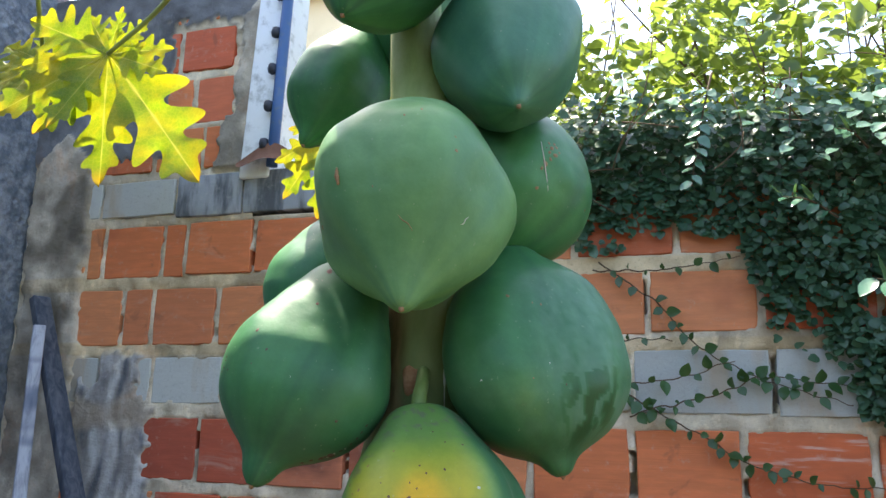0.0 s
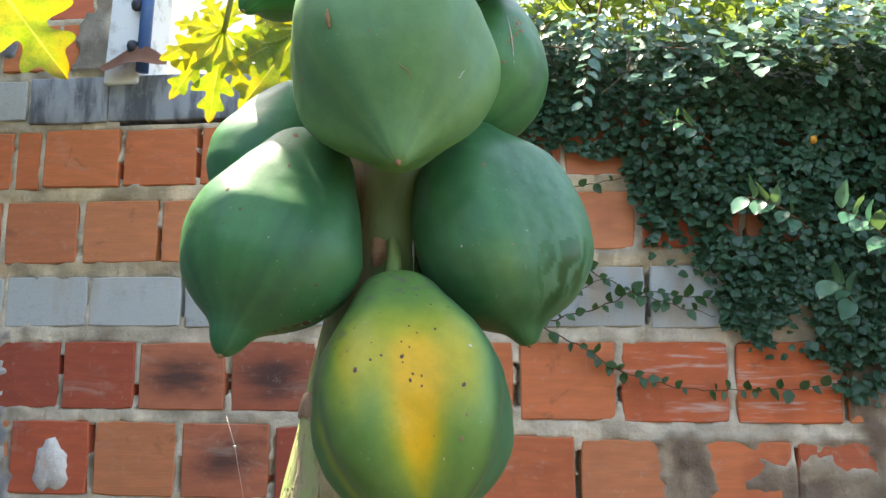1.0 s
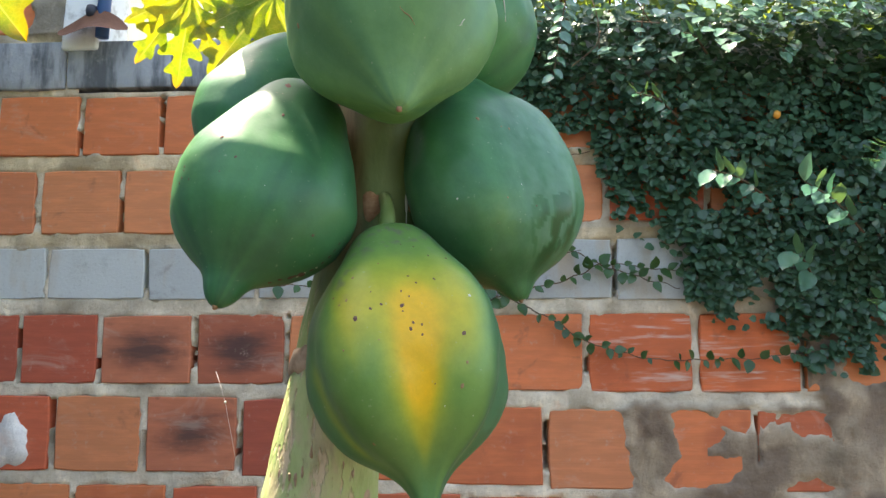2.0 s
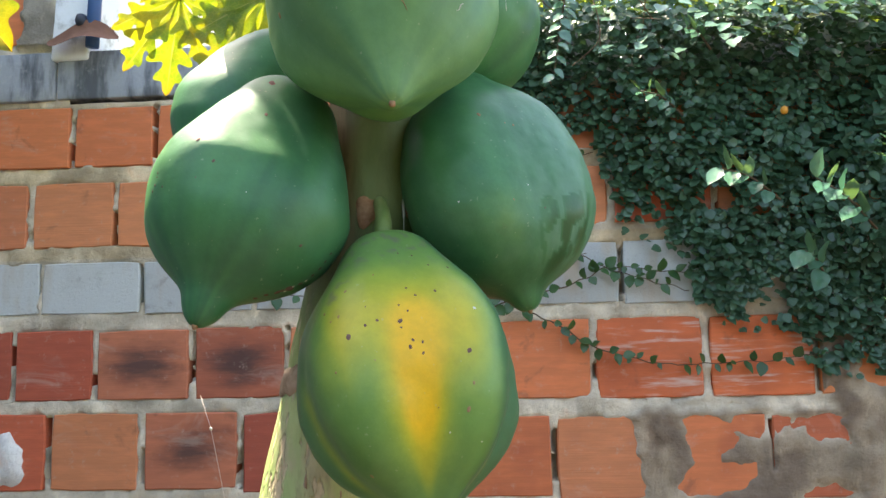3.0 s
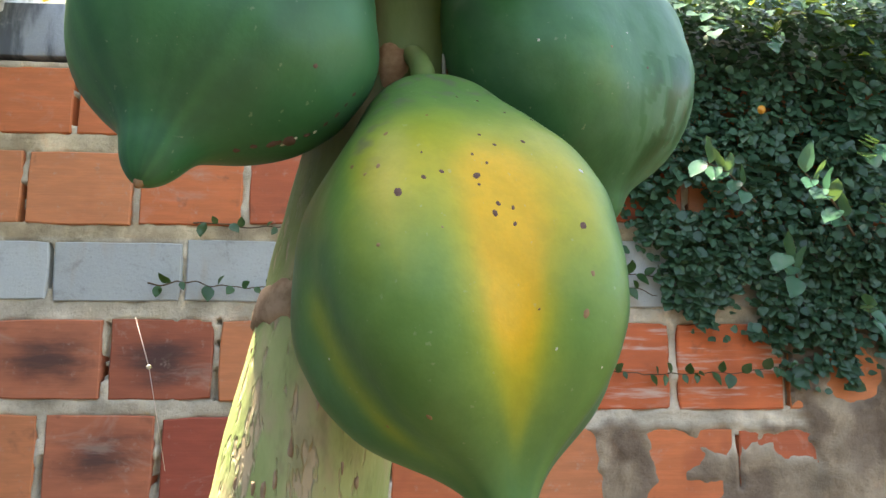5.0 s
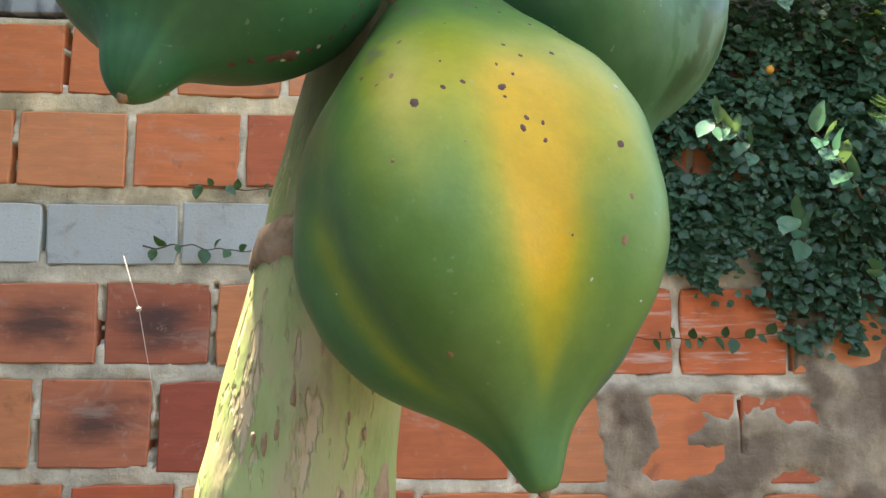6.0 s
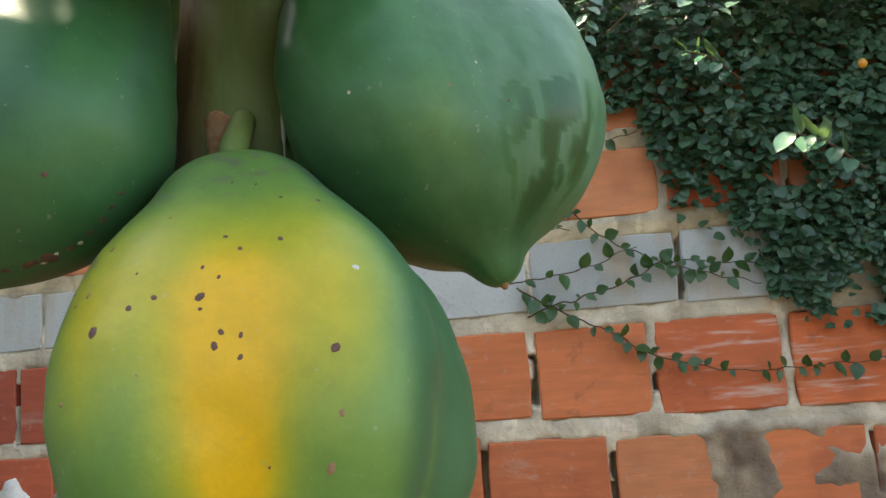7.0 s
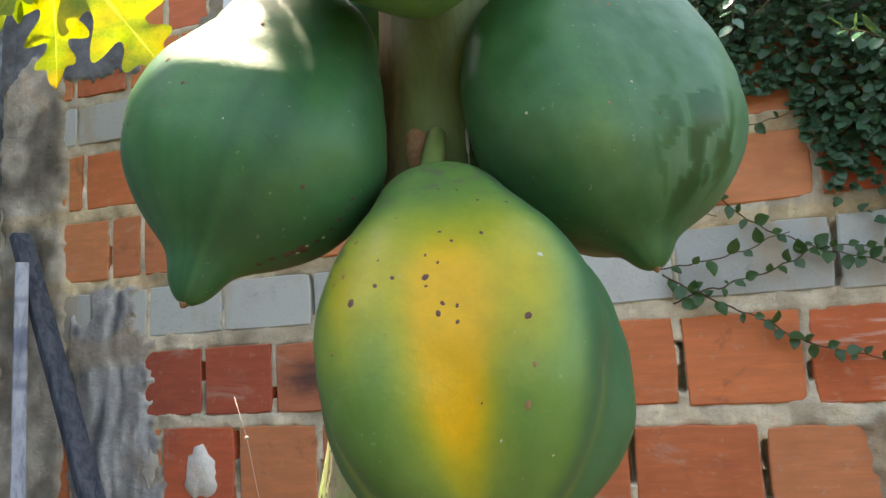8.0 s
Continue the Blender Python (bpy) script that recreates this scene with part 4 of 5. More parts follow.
papaya("ripening papaya, green turning yellow with brown specks", Y, SKIN_RIPE, first_ripe, stalk=[(0.119, 0.540, 1.349), (0.1215, 0.530, 1.347), (0.1243, 0.519, 1.339), (0.1255, 0.511, 1.330), (0.1255, 0.509, 1.318)],
       wet=shoulder_grime, deepen=blue_flanks,
       spots=[(0.104, -0.5, tiny, SCAB), (0.232, 0.23, tiny, SPOT), (0.252, 0.41, tiny, SPOT), (0.308, 0.54, tiny, SPOT), (0.321, 0.76, tiny * 1.3, SPOT), (0.4, 0.19, tiny * 1.2, SPOT), (0.43, 0.26, mid * .9, SPOT), (0.422, 0.46, tiny * 1.4, SPOT), (0.459, 0.09, tiny, SPOT), (0.48, 0.16, tiny * 1.1, SPOT), (0.508, 0.08, big * 1.1, SPOT), (0.527, 0.08, tiny, SPOT), (0.498, -0.1, mid, SPOT), (0.508, -0.19, mid, SPOT), (0.534, -0.31, big * 1.1, SPOT), (0.461, -0.4, mid, SCAB), (0.379, -0.36, mid, SCAB), (0.469, -0.47, tiny, SCAB), (0.432, -0.56, mid, SCAB), (0.565, 0.16, mid, SPOT), (0.582, 0.13, mid * 1.3, SPOT), (0.573, 0.24, mid * .9, SPOT), (0.602, 0.23, tiny * 1.3, SPOT), (0.611, 0.62, big, SPOT), (0.488, 0.77, mid * 1.2, LATEX), (0.491, 0.77, tiny * .6, SPOT), (0.69, 0.63, mid, SCAB), (0.746, 0.59, big, SCAB), (0.785, 0.43, tiny * .8, LATEX), (0.73, 0.32, tiny * .7, SPOT), (0.616, -0.43, tiny, SCAB), (0.704, -1.19, tiny * .8, LATEX), (0.84, -0.55, mid * 1.2, SCAB), (0.823, -1.11, tiny, SCAB), (0.451, -0.18, tiny * .6, SPOT), (0.333, -0.11, tiny, SCAB), (0.813, 0.79, tiny * .7, LATEX), (0.605, -0.15, tiny * .6, SCAB)])
fruit_m = papaya("large squat pale green papaya with a few scratches", M, SKIN_PALE, stalk=[(0.108, 0.550, 1.522), (0.112, 0.543, 1.521), (0.117, 0.532, 1.515), (0.120, 0.522, 1.504)],
       spots=[(0.727, -0.43, mid * .9 * 1.3, SCAB), (0.739, -0.45, mid * 1.1 * 1.3, SCAB), (0.752, -0.46, mid * 1.3, SCAB), (0.719, -1.3, big * 1.3, SCAB), (0.658, 0.78, mid * 1.3, SCAB), (0.609, 0.74, tiny * 1.3, SCAB), (0.584, 0.26, tiny * 1.3, SCAB), (0.554, 0.4, tiny * 1.3, SCAB), (0.779, -0.07, tiny * .7 * 1.3, SCAB)])
papaya("green papaya with a long nipple-shaped tip, sunlit on its shoulder", L, SKIN,
       spots=[(0.152, -0.12, big * 1.8, SPOT), (0.333, 0.16, mid * 1.5, SPOT), (0.533, -0.33, tiny * 2, SPOT), (0.592, -0.09, mid * 1, SPOT), (0.644, -0.72, tiny * 1.2, SPOT), (0.657, -0.72, tiny * 1, SPOT), (0.681, -0.74, mid * 0.9, SPOT), (0.697, -0.78, mid * 0.9, SPOT), (0.691, -0.6, tiny * 1, SPOT), (0.656, -0.21, tiny * 0.7, SPOT), (0.801, 1.7, big * 2.2, SPOT), (0.815, 1.68, mid * 1.5, SPOT), (0.793, 1.68, tiny * 1.5, LATEX), (0.823, 1.69, mid * 2.2, SPOT), (0.809, 1.73, tiny * 1.5, LATEX), (0.775, 1.68, mid * 1.5, SPOT), (0.843, 1.68, tiny * 2.2, SPOT), (0.761, 1.68, tiny * 1.5, LATEX), (0.742, 1.64, mid * 1.2, SPOT), (0.718, 1.61, mid * 1.2, SPOT), (0.693, 1.58, tiny * 1.5, SPOT), (0.666, 1.56, tiny * 1.5, SPOT), (0.861, 1.72, tiny * 2.2, SPOT), (0.716, 1.17, tiny * 1.5, SPOT), (0.65, 0.36, tiny * 0.6, LATEX)])
papaya("broad green papaya with dark wet streaks low on its side", R, SKIN, pale_belly, wet=wet_streaks, spots=[(0.31, 0.08, big, SCAB), (0.352, 0.39, tiny, SCAB), (0.362, 0.51, mid, SCAB), (0.696, 0.58, tiny, SPOT), (0.629, -0.36, tiny, LATEX), (0.659, 0.15, tiny, SCAB), (0.607, 0.41, tiny * .8, LATEX)])
fruit_q = papaya("green papaya with a rough brown scab", Q, SKIN, spots=[(0.42, 0.51, mid * 1.6, SCAB), (0.406, 0.58, mid * 1.6, SCAB), (0.446, 0.56, big * 1.6, SCAB), (0.481, 0.55, mid * 1.6, SCAB), (0.478, 0.63, big * 1.6, SCAB), (0.442, 0.67, tiny * 1.6, SCAB), (0.517, 0.59, mid * 1.6, SCAB), (0.553, 0.56, big * 1.6, SCAB), (0.582, 0.54, mid * 1.6, SCAB), (0.46, 0.5, tiny, SPOT), (0.682, 0.59, mid * 1.6, SCAB), (0.565, 1.41, tiny * 1.6, SCAB), (0.419, 0.62, mid * 1.6, SCAB), (0.541, 0.52, mid, SPOT)])
papaya("green papaya half hidden behind the others", P, SKIN)
papaya("small dark green papaya hanging high on the trunk", UL, SKIN)
papaya("large green papaya hanging high on the trunk, skin coloured bluish for sky light", UR, SKIN_SKYLIT)
papaya("green papaya at the top of the cluster", T, SKIN)
papaya("green papaya behind the trunk", S1, SKIN)


# ---------------------------------------------------------------- papaya leaves
def scratch(fruit, p, line, radius, material, name, label=""):
    """A thin raised line on the skin of a fruit."""
    pts = []
    for s, th in line:
        q = skin_at(p, s, th)
        mid = p.ax * (s ** p.k)
        pts.append(q + (q - mid).normalized() * radius * 0.8)
    v, f = tube(curve_pts(pts, 12), [radius * (0.5 + math.sin(math.pi * i / 12)) for i in range(13)], 6, 0.4, 2)
    piece(name, mesh_of(name, v, f, material), fruit, label)


scratch(fruit_m, M, [(0.841, 0.25), (0.85, 0.31), (0.856, 0.41), (0.868, 0.5)], 0.0002, SCAB, "scratch", "thin brown scratch")
scratch(fruit_m, M, [(0.792, 1.22), (0.784, 1.25), (0.774, 1.24), (0.764, 1.26)], 0.0002, LATEX, "scratch")
scratch(fruit_m, M, [(0.718, -0.42), (0.733, -0.44), (0.746, -0.45), (0.759, -0.47)], 0.0008, SCAB, "scratch")
scratch(fruit_q, Q, [(.438, .41), (.545, .53), (.659, .74)], 0.00028, SILK, "thread", "pale thread stuck to the skin")
v, f = tube(curve_pts([(0.1340, 0.5348, 1.3248), (0.1342, 0.5338, 1.3368), (0.1342, 0.5338, 1.3398), (0.1340, 0.5338, 1.3468), (0.1337, 0.5338, 1.3498)], 16), [0.0003] * 7 + [0.0004, 0.0006, 0.0008, 0.0008, 0.0008, 0.0008, 0.0006, 0.0005, 0.0004, 0.0002], 8)
piece("sprout", mesh_of("sprout", v, f, LATEX), tree, "pale withered flower stalk", UNDO)

# half outline of one lobe: along the midrib, out from it, and where on the midrib it hangs
LOBE = [(0.0, 0.010, 0.0), (0.14, 0.055, 0.08), (0.27, 0.090, 0.17), (0.36, 0.190, 0.23), (0.44, 0.275, 0.27), (0.495, 0.285, 0.30), (0.485, 0.200, 0.34), (0.455, 0.085, 0.38), (0.53, 0.100, 0.43), (0.585, 0.190, 0.47),
        (0.66, 0.250, 0.50), (0.705, 0.245, 0.53), (0.69, 0.160, 0.58), (0.665, 0.070, 0.63), (0.735, 0.080, 0.68), (0.79, 0.140, 0.72), (0.845, 0.160, 0.75), (0.87, 0.140, 0.79), (0.855, 0.070, 0.83), (0.905, 0.060, 0.88), (0.96, 0.045, 0.94), (1.0, 0.0, 1.0)]


def papaya_leaf(center, lobes, face, size, droop=0.2, seed=0, petiole=None, label="", wide=1.2):
    """A deeply lobed leaf that hangs from its petiole. lobes: degrees clockwise from the right, length."""
    r = random.Random(seed)
    c = Vector(center)
    nrm = Vector(face).normalized()
    ex = (Vector((1, 0, 0)) - nrm * nrm.x).normalized()
    ez = nrm.cross(ex)
    if ez.z > 0:
        ez = -ez
    verts, faces, veins, tips = [], [], [], []
    cross = (0, 0.06, 0.35, 0.7, 1.0)
    line = []
    for a, b2 in zip(LOBE, LOBE[1:]):
        for q in (0, 0.34, 0.67):
            line.append(tuple(a[w] + (b2[w] - a[w]) * q for w in range(3)))
    line.append(LOBE[-1])
    for _ in range(3):                               # round the lobes
        line = [line[0]] + [tuple(0.25 * a[w] + 0.5 * m[w] + 0.25 * c2[w] for w in range(3)) for a, m, c2 in zip(line, line[1:], line[2:])] + [line[-1]]
    for deg, ln in lobes:
        ln *= size
        ph = radians(deg)
        d = ex * math.cos(ph) + ez * math.sin(ph)
        e = nrm.cross(d)
        tilt = r.uniform(-0.25, 0.25)
        fold = r.uniform(0.02, 0.16)
        grow = r.uniform(0.80, 1.0)
        for side in (-1, 1):
            k0 = len(verts)
            twist = side * (1 + 0.2 * r.uniform(-1, 1))
            for so, w, sm in line:
                for q in cross:
                    s = sm + (so - sm) * q
                    v = w * q * grow * wide
                    ripple = 0.02 * math.sin(11 * s + 5 * v + seed) * q
                    p = c + d * (s * ln) + e * (twist * v * ln) + nrm * ln * (tilt * s * 0.6 + fold * abs(v) + ripple) + Vector((0, 0, -droop * ln * s ** 1.8))
                    verts.append(p)
                    veins.append(1.0 if q == 0 else 0.0)
                    tips.append(smooth(0.84, 1.0, s) * (0.9 if deg % 2 else 0.25))
            nq = len(cross)
            for a in range(len(line) - 1):
                for q in range(nq - 1):
                    faces.append((k0 + a * nq + q, k0 + a * nq + q + 1, k0 + (a + 1) * nq + q + 1, k0 + (a + 1) * nq + q))
    me = mesh_of("leaf", verts, faces, PAPAYA_LEAF)
    for nm, vals in (("vein", veins), ("tipped", tips)):
        at = me.attributes.new(nm, "FLOAT", "POINT")
        at.data.foreach_set("value", vals)
    ob = piece("leaf", me, tree, label, UNDO)
    if petiole:
        pts = curve_pts([c] + [Vector(q) for q in petiole], 24)
        v, f = tube(pts, [0.0040 + 0.003 * i / 24 for i in range(25)], 10)
        piece("petiole", mesh_of("petiole", v, f, PETIOLE), ob, "long green leaf stalk")
    return ob


CROWN = (0.10, 0.57, 1.90)
papaya_leaf((-0.730, 1.15, 1.975), [(49, .325), (87, .250), (115, .175), (133, .20), (149, .235), (350, .125), (318, .105), (283, .10), (20, .15), (178, .18), (206, .19), (236, .12)], (0.15, -1, 0.10), 1.0, 0.04, 3,
            [(-0.563, 1.10, 2.040), (-0.30, 0.92, 2.09), CROWN], "backlit yellow-green lobed leaf hanging by a long stalk", 1.12)
papaya_leaf((-0.96, 1.22, 2.02), [(62, .17), (95, .19), (130, .18), (20, .15), (340, .16), (300, .13), (255, .10), (210, .14), (170, .16)], (0.1, -1, 0.45), 1.0, 0.10, 5, [(-0.75, 1.0, 2.12), (-0.3, 0.8, 2.15), CROWN], "backlit yellow leaf beside the larger one", 1.15)
papaya_leaf((-0.245, 1.13, 1.762), [(131, .125), (99, .132), (70, .095), (162, .105), (195, .08), (245, .07), (290, .06), (25, .07)], (0.1, -1, 0.0), 1.0, 0.08, 8, [(-0.15, 1.0, 1.92), (0.0, 0.8, 1.98), CROWN], "small drooping yellow leaf with a browned tip", 1.2)
papaya_leaf((-0.125, 1.14, 1.765), [(128, .150), (155, .125), (182, .115), (208, .095), (100, .125), (70, .12), (240, .08)], (0.0, -1, 0.1), 1.0, 0.08, 11, [(-0.05, 1.0, 1.93), (0.05, 0.8, 1.98), CROWN], "yellow-green leaf with ragged lobes", 1.25)

papaya_leaf((0.105, 0.765, 1.910), [(10, .13), (60, .12), (110, .10), (160, .055), (210, .055), (260, .10), (310, .13)], (0.0, -0.3, 1.0), 1.0, 0.10, 14, [(0.12, 0.70, 1.91), CROWN], "green crown leaf shading the fruits", 1.5)

# ---------------------------------------------------------------- creeping fig and hedge
def leaf_shape(rows, wide):
    """A pointed oval leaf, folded a little along its midrib, tip curled."""
    vs, fs = [], []
    for i in range(rows + 1):
        t = i / rows
        w = wide * math.sin(math.pi * t ** 0.82) ** 0.85 if 0 < i < rows else 0.004
        for q in (-1, 0, 1):
            vs.append((q * w, t, 0.22 * w * abs(q) - 0.10 * t * t + 0.02 * math.sin(9 * t + q)))
    for i in range(rows):
        for q in range(2):
            fs.append((i * 3 + q, i * 3 + q + 1, i * 3 + q + 4, i * 3 + q + 3))
    return vs, fs


LEAF_V, LEAF_F = leaf_shape(5, 0.46)
FINE_V, FINE_F = leaf_shape(10, 0.42)
LEAF_A = np.array(LEAF_V)


def leaf_cloud(name, spots, material, slim=1.0):
    """Many leaves as one mesh; spots: place, direction of the blade, face, size."""
    V, F = [], []
    for q, (c, d, nrm, size) in enumerate(spots):
        d = d.normalized()
        nrm = (nrm - d * nrm.dot(d)).normalized()
        e = d.cross(nrm) * slim
        B = np.array([[*(e * size)], [*(d * size)], [*(nrm * size)]])
        V.append(LEAF_A @ B + np.array(c))
        F += [tuple(i + q * len(LEAF_V) for i in f) for f in LEAF_F]
    return mesh_of(name, np.concatenate(V).tolist(), F, material)


EDGE_X = [-0.34, -0.20, 0.00, 0.12, 0.284, 0.39, 0.425, 0.45, 0.50, 0.57, 0.60, 0.65, 0.72, 0.775, 0.80, 0.87, 0.98, 1.20, 1.9]
EDGE_Z = [2.02, 1.92, 1.78, 1.64, 1.70, 1.66, 1.54, 1.44, 1.44, 1.42, 1.30, 1.25, 1.29, 1.28, 1.20, 1.18, 1.20, 1.15, 1.1]


def fringe(x):
    return float(np.interp(x, EDGE_X, EDGE_Z)) + 0.03 * n3(x, 0.3, 25, 2.0)


spots = []
while len(spots) < 30000:
    x = rng.uniform(-0.34, 1.62)
    z = rng.uniform(1.12, 2.02 + 0.05 * n3(len(spots), 0.0, 0.37))
    zb = fringe(x)
    if z < zb or z > 1.98 + 0.05 * n3(x, 0.7, 6, 8.0):
        continue
    if math.hypot((x - 0.628) / 1.2, z - 1.525) < 0.028 or math.hypot((x - 0.70) / 1.6, z - 1.50) < 0.012 or math.hypot(x - 0.50, z - 1.485) < 0.012 or math.hypot((x - 0.98) / 1.3, z - 1.49) < 0.018:
        continue
    loose = smooth(0.0, 0.16, z - zb)
    if n3(x, z, 16, 33.0) + 0.6 * n3(x, z, 37, 34.0) < 0.25 - 1.1 * loose and rng.random() < 0.93:
        continue
    lump = 0.5 + 0.9 * n3(x, z, 7, 4.0) + 0.5 * n3(x, z, 17, 6.0)
    thick = 0.012 + (0.02 + 0.055 * max(0.0, lump)) * smooth(0, 0.30, z - zb) + 0.02 * smooth(1.75, 2.0, z)
    y = WALL_Y - 0.006 - thick * rng.random() ** 0.55
    if z > 1.90:
        y += 0.02 + rng.random() * 0.28
    a = rng.uniform(-1.9, 1.9)
    d = Vector((math.sin(a), -0.3 - 0.5 * rng.random(), -0.9 * math.cos(a)))
    nrm = Vector((rng.uniform(-0.9, 0.9), -1, rng.uniform(-0.2, 1.6)))
    spots.append((Vector((x, y, z)), d, nrm, 0.0110 + 0.014 * rng.random() ** 1.6 + 0.007 * max(0, n3(x, z, 6, 31))))
ivy = thing("creeping_fig", "dense dark green creeping fig covering the wall", "climber", kind="stuff", at=(0.7, 1.6, 1.2))
SHIFT = Matrix.Translation((-0.7, -1.6, -1.2))
piece("leaves", leaf_cloud("leaves", spots, IVY, 0.9), ivy, m=SHIFT)
# outer leaves near the top, in the paler colour that carries sky light
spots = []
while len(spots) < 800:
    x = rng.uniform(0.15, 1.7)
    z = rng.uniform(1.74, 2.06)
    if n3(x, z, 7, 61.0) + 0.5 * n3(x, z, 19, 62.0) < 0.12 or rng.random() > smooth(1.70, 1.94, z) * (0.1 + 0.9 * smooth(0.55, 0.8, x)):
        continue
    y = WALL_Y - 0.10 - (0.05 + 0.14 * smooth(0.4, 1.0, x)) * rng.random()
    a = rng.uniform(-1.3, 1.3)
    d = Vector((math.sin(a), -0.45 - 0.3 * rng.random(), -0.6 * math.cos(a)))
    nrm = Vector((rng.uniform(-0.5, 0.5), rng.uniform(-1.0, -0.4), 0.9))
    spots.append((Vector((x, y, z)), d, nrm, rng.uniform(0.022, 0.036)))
piece("outer_leaves", leaf_cloud("outer_leaves", spots, IVY_SKYLIT, 0.8), ivy, "glossy outer leaves, coloured paler and bluer for the sky light on them", SHIFT)
V, F = [], []
for i in range(38):
    x = rng.uniform(-0.2, 1.5)
    z = rng.uniform(max(1.2, fringe(x) + 0.02), 2.0)
    y = WALL_Y - rng.uniform(0.01, 0.12)
    w = Vector((rng.uniform(-0.6, 0.6), rng.uniform(-0.15, 0.1), rng.uniform(-0.5, 1))).normalized()
    ln = rng.uniform(0.08, 0.25)
    pts = curve_pts([Vector((x, y, z)), Vector((x, y, z)) + w * ln * 0.5 + Vector((rng.uniform(-.02, .02), -0.01, 0)), Vector((x, y, z)) + w * ln], 6)
    v, f = tube(pts, [0.0012] * 7, 5)
    F += [tuple(q + len(V) for q in g) for g in f]
    V += v
piece("twigs", mesh_of("twigs", V, F, TWIG), ivy, m=SHIFT)

spots = []
while len(spots) < 8200:
    x = rng.uniform(-0.45, 2.1)
    z = 1.90 + 0.85 * rng.random() ** 1.1
    y = rng.uniform(1.58, 2.25)
    lump = n3(x, z, 5, 11.0) + 0.6 * n3(x + y, z, 11, 7.0)
    if lump < -0.04 + 0.25 * smooth(2.05, 2.6, z):
        continue
    if x < -0.1 and z < 2.1 - x * 0.2 or z > 2.42 * y - 1.74:
        continue
    if x > 0.8 and z > 2.38 and rng.random() < 0.6:
        continue
    d = Vector((rng.uniform(-1, 1), rng.uniform(-0.6, 0.6), rng.uniform(-0.5, 0.9)))
    nrm = Vector((rng.uniform(-0.7, 0.7), rng.uniform(-1, 0.3), rng.uniform(0.1, 1)))
    spots.append((Vector((x, y, z)), d, nrm, rng.uniform(0.022, 0.052)))
while len(spots) < 8500:
    x = rng.uniform(0.55, 1.9)
    z = rng.uniform(1.90 - 0.16 * smooth(0.6, 0.8, x) + 0.10 * n3(x, 0, 6, 3.0), 2.15)
    y = 1.56 - rng.random() * (0.10 + 0.22 * smooth(0.3, 1.1, x)) * smooth(1.6, 2.0, z)
    if n3(x, z, 9, 21.0) + 0.5 * n3(x, z, 19, 2.0) < 0.12:
        continue
    d = Vector((rng.uniform(-1, 1), rng.uniform(-0.8, 0.2), rng.uniform(-0.8, 0.5)))
    nrm = Vector((rng.uniform(-0.6, 0.6), rng.uniform(-1.1, 0.1), 1))
    spots.append((Vector((x, y, z)), d, nrm, rng.uniform(0.022, 0.040)))
hedge = thing("hedge", "sunlit yellow-green hedge growing over the top of the wall", "hedge", kind="stuff", at=(0.9, 1.9, 0))
SHIFT = Matrix.Translation((-0.9, -1.9, 0))
piece("leaves", leaf_cloud("leaves", spots, HEDGE, 0.66), hedge, m=SHIFT)
V, F = [], []
for i in range(46):
    x = -0.3 + 2.3 * i / 45 + rng.uniform(-0.03, 0.03)
    y = rng.uniform(1.85, 2.05)
    top = Vector((x + rng.uniform(-0.25, 0.25), y + rng.uniform(-0.3, 0.1), rng.uniform(2.15, 2.5)))
    pts = curve_pts([(x, y, 0), (x + rng.uniform(-.05, .05), y, 1.2), (x + rng.uniform(-.08, .08), y, 1.9), top], 14)
    v, f = tube(pts, [0.009 - 0.0075 * q / 14 for q in range(15)], 6)
    F += [tuple(q + len(V) for q in g) for g in f]
    V += v
piece("branches", mesh_of("branches", V, F, TWIG), hedge, m=SHIFT)

# single shoots creeping over the bricks
leaf_mesh = mesh_of("shoot_leaf", FINE_V, FINE_F, IVY_SHOOT)
SLIM_V, SLIM_F = leaf_shape(10, 0.29)
sprig_mesh = mesh_of("sprig_leaf", SLIM_V, SLIM_F, SPRIG)


def leaf_pose(place, way, face, size):
    d = Vector(way).normalized()
    nrm = Vector(face)
    nrm = (nrm - d * nrm.dot(d)).normalized()
    e = d.cross(nrm)
    return Matrix.Translation(place) @ Matrix(((e.x, d.x, nrm.x, 0), (e.y, d.y, nrm.y, 0), (e.z, d.z, nrm.z, 0), (0, 0, 0, 1))) @ Matrix.Scale(size, 4)


